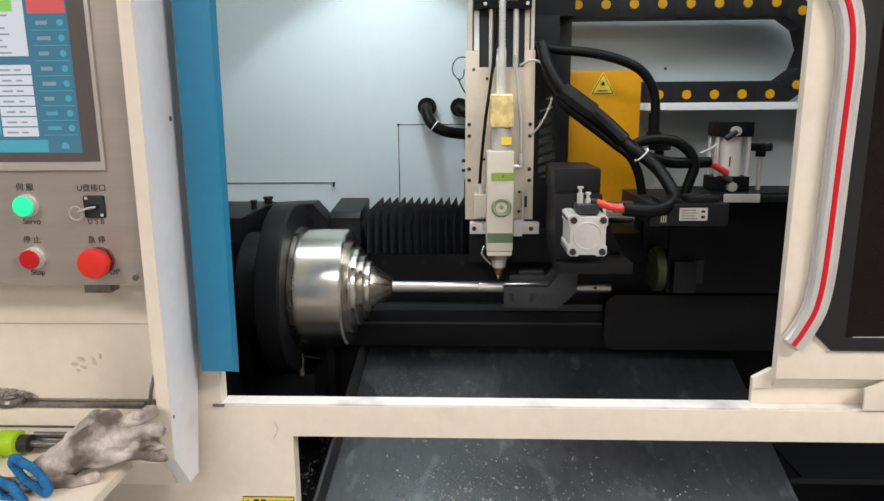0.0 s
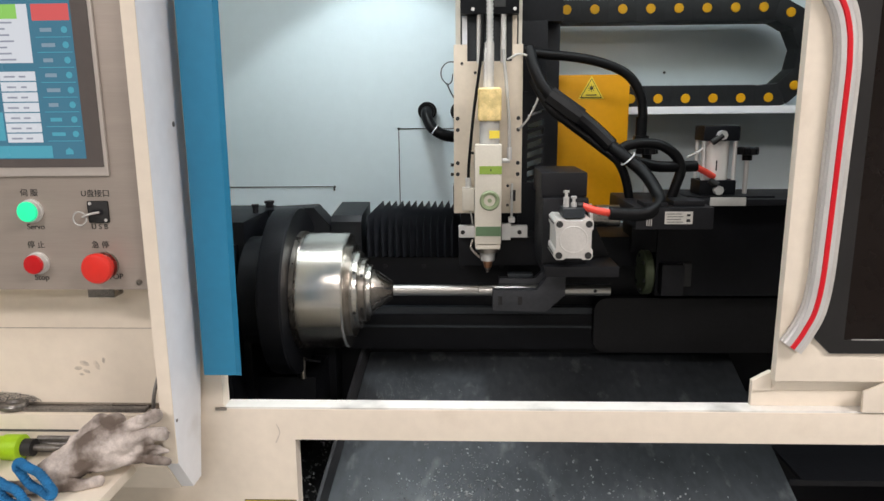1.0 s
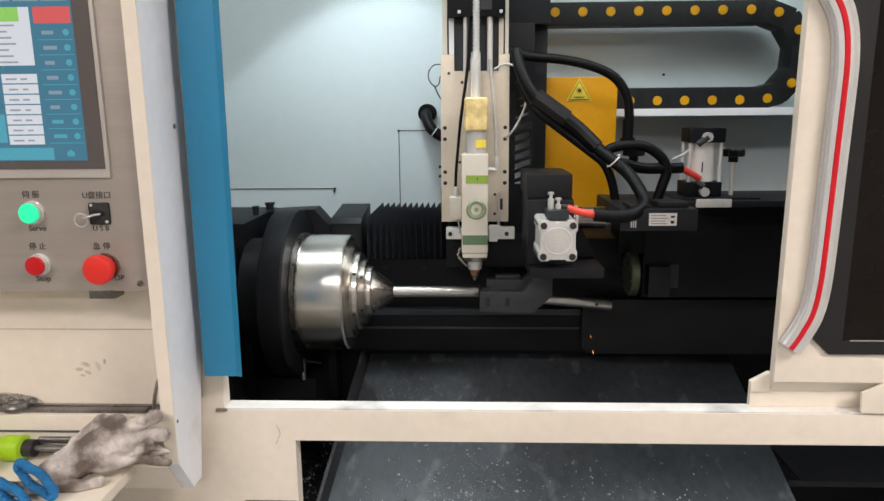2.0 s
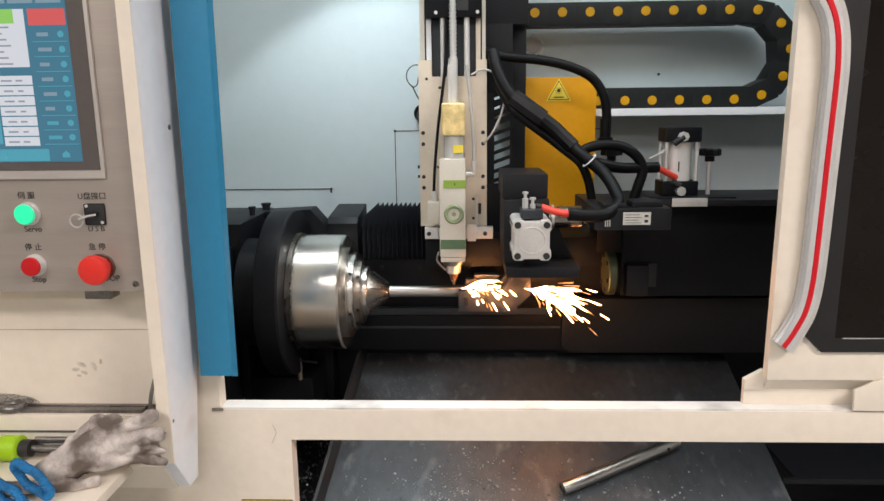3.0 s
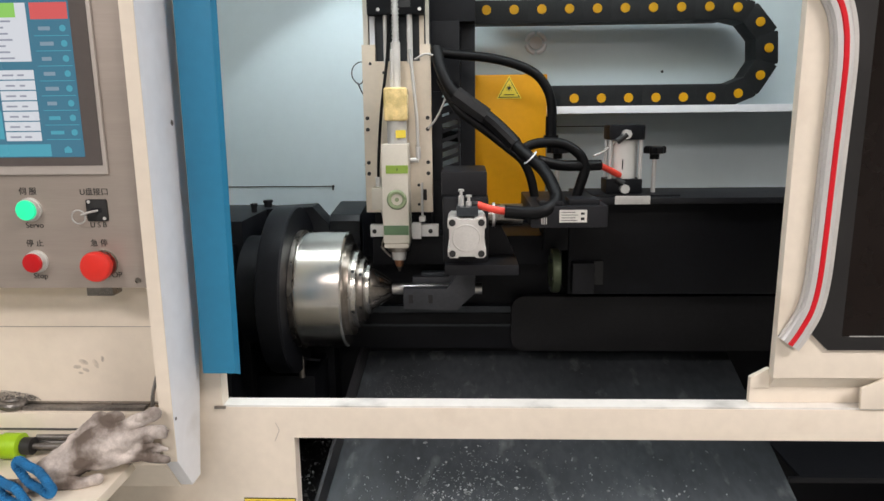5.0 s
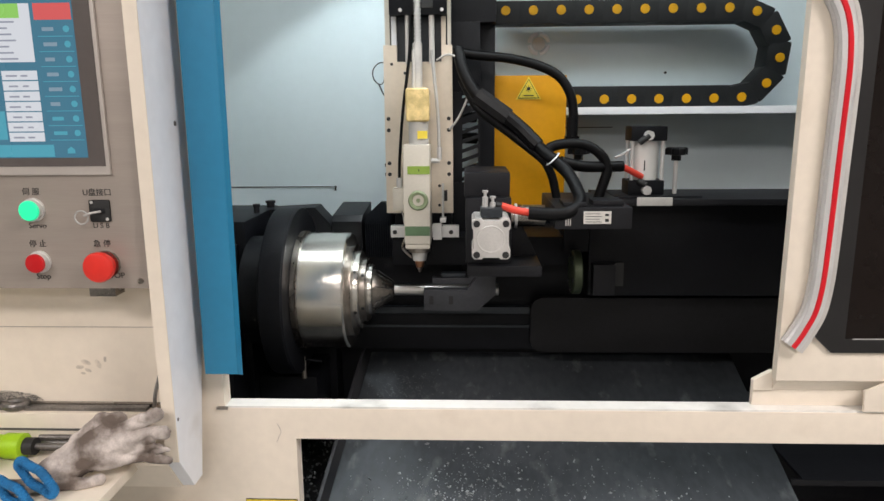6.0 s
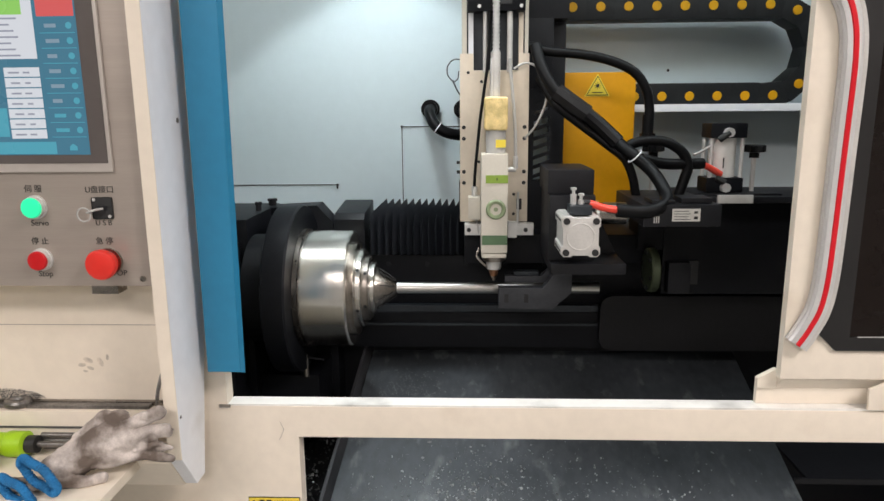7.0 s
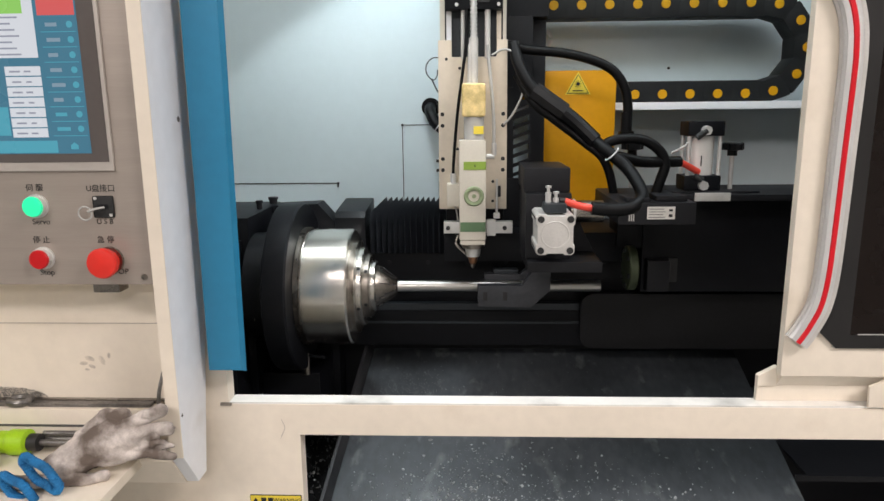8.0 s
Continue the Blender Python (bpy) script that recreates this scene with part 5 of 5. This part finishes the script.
glove([((-0.1174, -0.1180, 0.0040), (-0.0986, -0.1060, 0.0223), 0.0118, 0.0100),
       ((-0.0986, -0.1060, 0.0223), (-0.0792, -0.1040, 0.0243), 0.0108, 0.0078),
       ((-0.0777, -0.1140, 0.0131), (-0.0503, -0.1120, 0.0271), 0.0078, 0.0073),
       ((-0.0503, -0.1120, 0.0271), (-0.0345, -0.1110, 0.0340), 0.0078, 0.0069),
       ((-0.0759, -0.1200, 0.0009), (-0.0455, -0.1140, 0.0095), 0.0089, 0.0082),
       ((-0.0455, -0.1140, 0.0095), (-0.0261, -0.1120, 0.0121), 0.0089, 0.0073),
       ((-0.0665, -0.1220, -0.0079), (-0.0377, -0.1160, -0.0041), 0.0058, 0.0054),
       ((-0.0377, -0.1160, -0.0041), (-0.0224, -0.1130, -0.0075), 0.0058, 0.0041),
       ((-0.0701, -0.1280, -0.0127), (-0.0471, -0.1180, -0.0139), 0.0054, 0.0050),
       ((-0.0471, -0.1180, -0.0139), (-0.0231, -0.1140, -0.0198), 0.0054, 0.0037)],
      [((-0.1333, -0.1420, -0.0230), (-0.1164, -0.1280, -0.0094), 0.0160, 0.0194),
       ((-0.1164, -0.1280, -0.0094), (-0.0912, -0.1200, 0.0040), 0.0194, 0.0205),
       ((-0.0914, -0.1200, 0.0027), (-0.0683, -0.1160, 0.0036), 0.0205, 0.0148),
       ((-0.1174, -0.1380, -0.0144), (-0.0751, -0.1240, -0.0110), 0.0137, 0.0103),
       ((-0.1421, -0.1460, -0.0155), (-0.1305, -0.1360, -0.0111), 0.0103, 0.0125),
       ((-0.0869, -0.1260, -0.0140), (-0.0617, -0.1200, -0.0123), 0.0086, 0.0074)],
      ((-0.1398, -0.1660, -0.0124), (0.0190, -0.004, -0.0150), (0.0080, -0.003, 0.0068)),
      "soiled grey-white cotton work glove with a blue knitted cuff", 3)
glove([((-0.110, -0.150, -0.030), (-0.090, -0.140, -0.030), 0.0060, 0.0055)],
      [((-0.165, -0.162, -0.029), (-0.115, -0.150, -0.029), 0.0070, 0.0070), ((-0.190, -0.165, -0.028), (-0.165, -0.160, -0.028), 0.0075, 0.0070)],
      ((-0.1629, -0.1720, -0.0277), (0.0180, -0.004, -0.0120), (0.0080, -0.003, 0.0065)),
      "soiled cotton work glove with a blue cuff under another", 5)


# ---- sparks ----
def streak_mesh(name, material, length, r):
    # one slender spindle, thickest behind its glowing tip
    bm = bm_new()
    ring_v = [bm.verts.new((length * 0.2, y * r, z * r)) for y, z in ((1, 0), (0, 1), (-1, 0), (0, -1))]
    va, vb = bm.verts.new((-length * 0.6, 0, 0)), bm.verts.new((length * 0.4, 0, 0))
    for i in range(4):
        bm.faces.new((va, ring_v[i], ring_v[(i + 1) % 4]))
        bm.faces.new((vb, ring_v[(i + 1) % 4], ring_v[i]))
    bmesh.ops.recalc_face_normals(bm, faces=bm.faces[:])
    return finish(name, bm, material)


FLAME = mat("blazing_spatter", (0.9, 0.6, 0.3), 0.5, emit=(1.0, 0.40, 0.12), emit_strength=80.0, vary=0.02)
# by glow (orange, hot, blazing), then by length
STREAKS = [[streak_mesh("spark", m, ln, r) for ln in (0.009, 0.018, 0.030, 0.046)] for m, r in ((SPARK, 0.00042), (SPARKHOT, 0.00044), (FLAME, 0.00092))]
PARK = Vector((0.50, 0.48, 0.045))
G = Vector((0, 0, -9.8))

# rows: first and last launch, count, origin, fans of (lowest angle, highest angle, weight, slowest, fastest), share of orange, hot and blazing sparks
BURSTS = [
    (0.067, 0.10, 90, (0.352, 0.286, 0.078), [(165, 190, 7, 0.4, 4.2), (195, 330, 4, 0.4, 2.2), (-4, 8, 2, 1.0, 4.0)], (3, 3, 2)),
    (0.20, 0.30, 12, (0.535, 0.290, 0.070), [(-40, 25, 1, 0.3, 1.2)], (2, 2, 0)),
    (0.33, 0.40, 50, (0.543, 0.290, 0.068), [(-22, 12, 3, 0.8, 4.4), (-60, -25, 1, 0.6, 2.4)], (3, 2, 0)),
    (0.433, 0.50, 280, (0.541, 0.290, 0.066), [(24, 42, 8, 0.3, 3.6), (-62, -42, 7, 0.3, 3.6), (-38, 12, 3, 0.3, 2.6), (-98, -68, 1, 0.6, 2.4)], (5, 2, 0)),
    (1.567, 1.767, 30, (0.375, 0.286, 0.084), [(5, 50, 2, 0.4, 1.4), (-30, 10, 1, 0.5, 1.6)], (2, 1, 0)),
    (1.633, 1.90, 24, (0.450, 0.286, 0.070), [(-50, 20, 1, 0.4, 1.6)], (2, 1, 0)),
    (2.933, 3.250, 260, (0.312, 0.264, 0.080), [(10, 34, 1, 0.2, 1.3)], (0, 1, 4)),
    (2.967, 3.000, 190, (0.416, 0.260, 0.078), [(-24, 20, 1, 0.2, 1.9)], (0, 2, 2)),
    (3.033, 3.290, 1050, (0.405, 0.260, 0.072), [(-22, 24, 6, 0.3, 2.7), (-74, -38, 8, 0.3, 2.9), (-65, 15, 15, 0.05, 1.5)], (1, 3, 5)),
    (4.067, 4.30, 60, (0.340, 0.268, 0.060), [(-65, -15, 3, 0.6, 2.6), (-10, 45, 1, 0.6, 2.0)], (2, 1, 0)),
    (7.067, 7.10, 150, (0.337, 0.286, 0.078), [(165, 190, 7, 0.4, 4.2), (195, 330, 4, 0.4, 2.2), (-4, 8, 2, 1.0, 4.0)], (3, 3, 2)),
    (7.20, 7.30, 12, (0.515, 0.290, 0.070), [(-50, 5, 1, 0.3, 1.2)], (2, 2, 0)),
    (7.33, 7.40, 150, (0.520, 0.290, 0.068), [(-28, 8, 1, 0.3, 2.6)], (1, 3, 3)),
    (7.40, 7.567, 240, (0.520, 0.290, 0.068), [(-30, 10, 5, 0.4, 3.4), (-46, -22, 4, 0.4, 3.6), (12, 46, 3, 0.5, 2.4)], (4, 2, 0)),
]


def spark_rows(rnd, burst):
    t0, t1, n, origin, fans, glow = burst
    out = []
    for i in range(n):
        launch = round((t0 + (t1 - t0) * (i + rnd.random()) / n) * FPS) / FPS
        fan = rnd.choices(fans, [f[2] for f in fans])[0]
        a = radians(rnd.uniform(fan[0], fan[1]))
        speed = rnd.uniform(fan[3], fan[4])
        vel = Vector((math.cos(a), rnd.uniform(-0.25, 0.03), math.sin(a))) * speed
        phase = rnd.uniform(0.003, 0.036)
        rows = []
        life = rnd.choice((2, 3, 3, 4, 5, 6))
        for k in range(life):
            age = k / FPS + phase
            p = Vector(origin) + vel * age * (1 - 1.4 * age) + G * age * age / 2
            v = vel * (1 - 2.8 * age) + G * age
            floor_z = on_slide(p.y) + 0.004
            if p.z < floor_z or p.x > 1.1 or p.y > 0.60:
                break
            rows.append((launch + k / FPS, Matrix.Translation(p) @ v.to_track_quat("X", "Z").to_matrix().to_4x4()))
        size = min(3, max(0, int(speed * 1.1 + rnd.uniform(-0.5, 0.9))))
        out.append((rows, STREAKS[rnd.choices((0, 1, 2), glow)[0]][size]))
    return out


# ---- what moves ----
# the carriage: seconds, shift along the bed, lift of the cutting head
CARRIAGE = [(0.0, 0.050, -0.0165), (0.2, 0.050, -0.0190), (0.5, 0.050, -0.0190), (0.7, 0.049, -0.0190), (0.8, 0.045, -0.0150), (0.9, 0.035, -0.0030), (1.0, 0.031, 0.0), (1.1, 0.023, 0.0),
            (1.2, 0.020, 0.0), (1.4, 0.017, -0.0120), (1.5, 0.017, -0.0190), (1.7, 0.015, -0.0190), (2.1, 0.008, -0.0100), (2.8, -0.017, -0.0190), (3.0, -0.017, -0.0190), (3.3, -0.016, -0.0190),
            (3.4, -0.016, -0.0080), (3.5, -0.016, 0.0), (3.6, -0.053, 0.0), (3.7, -0.083, -0.0030), (3.8, -0.096, -0.0100), (3.9, -0.097, -0.0170), (4.0, -0.097, -0.0190), (4.3, -0.097, -0.0190), (4.4, -0.097, -0.0060),
            (4.5, -0.097, 0.0), (4.6, -0.116, 0.0), (4.7, -0.119, 0.0), (5.2, -0.100, 0.0), (5.8, -0.067, 0.0), (5.9, -0.083, 0.0), (6.0, -0.082, 0.0), (6.1, 0.0, 0.0), (6.2, 0.055, 0.0),
            (6.3, 0.071, 0.0), (6.5, 0.069, 0.0), (6.7, 0.068, 0.0), (6.8, 0.043, 0.0), (6.9, 0.033, -0.0080), (7.0, 0.035, -0.0180), (7.1, 0.034, -0.0190), (7.5, 0.033, -0.0190), (7.7, 0.033, -0.0190),
            (7.8, 0.033, -0.0120), (7.9, 0.007, 0.0), (8.0, 0.0, 0.0)]
# the tube's feed: seconds, place of its end
FEED = [(0.0, 0.327), (4.6, 0.327), (4.7, 0.327), (5.2, 0.346), (5.8, 0.379), (5.9, 0.360), (6.0, 0.358), (6.1, 0.446), (6.2, 0.501), (6.3, 0.517), (6.5, 0.518), (8.0, 0.519)]


def motions():
    walk(car, [(t, pose(CB.x + d, CB.y, CB.z)) for t, d, up in CARRIAGE])
    walk(tail, [(t, pose(TB.x + d, TB.y, TB.z)) for t, d, up in CARRIAGE])
    walk(head, [(t, pose(-CB.x, -CB.y, -CB.z + up)) for t, d, up in CARRIAGE])
    bx = bellows.location
    for k, p in enumerate(pleats):
        f = (k + 0.5) / PLEATS
        walk(p, [(t, pose(BELL0 + (0.258 + d - BELL0) * f - bx.x, -bx.y, -bx.z)) for t, d, up in CARRIAGE])
    for k, lk in enumerate(links):
        rows = []
        for t, d, up in CARRIAGE:
            x, z, a = chain_pose(k, d)
            rows.append((t, pose(x - CHB.x, CY - CHB.y, z - CHB.z, 0, a, 0)))
        walk(lk, rows)
    walk(tube_rod, [(t, pose(0.40 + e - 0.519, AY, AZ)) for t, e in FEED])
    mid = (CUT0 + CUT1) / 2

    def lying(x, y, turn):
        # centre of the cut tube on the chute
        return pose(x, y, on_slide(y) + 0.0098, 0, -math.degrees(math.atan(SLOPE * math.sin(radians(turn)))), turn)

    walk(cut, [(0.0, pose(mid, AY, AZ)), (1.9, pose(mid, AY, AZ)), (2.0, pose(mid + 0.004, AY - 0.002, AZ - 0.012, 0, 6, 2)), (2.1, pose(mid + 0.014, AY - 0.01, AZ - 0.070, 0, 12, 8)),
               (2.2, lying(mid + 0.025, 0.275, 18)), (2.5, lying(0.490, 0.245, 24)), (2.8, lying(0.509, 0.216, 25.7)), (2.9, lying(0.530, 0.181, 25.7)), (3.0, lying(0.549, 0.157, 25.7)),
               (3.2, lying(0.587, 0.079, 25.7)), (3.3, lying(0.610, 0.058, 25.7)), (3.5, lying(0.640, -0.02, 24)), (3.7, pose(0.650, -0.10, -0.45, 0, 0, 22)), (3.9, pose(0.650, -0.13, ROOM_FLOOR + 0.0095, 0, 0, 20)), (8.0, pose(0.650, -0.13, ROOM_FLOOR + 0.0095, 0, 0, 20))])
    rnd = random.Random(11)
    for burst in BURSTS:
        shower = empty("spark_shower", burst[3], "shower of glowing orange molten sparks from the cut", "sparks", "spark showers of the cut")
        back = Matrix.Translation(-Vector(burst[3]))
        park = Matrix.Translation(PARK - Vector(burst[3]))
        for rows, data in spark_rows(rnd, burst):
            if len(rows) < 2:
                continue
            one = new("spark", data)
            one.parent = shower
            keys = [(0.0, park)]
            if rows[0][0] - 1 / FPS > 0.01:
                keys.append((rows[0][0] - 1 / FPS, park))
            keys += [(t, back @ m) for t, m in rows] + [(rows[-1][0] + 1 / FPS, park), (8.0, park)]
            walk(one, keys)


motions()
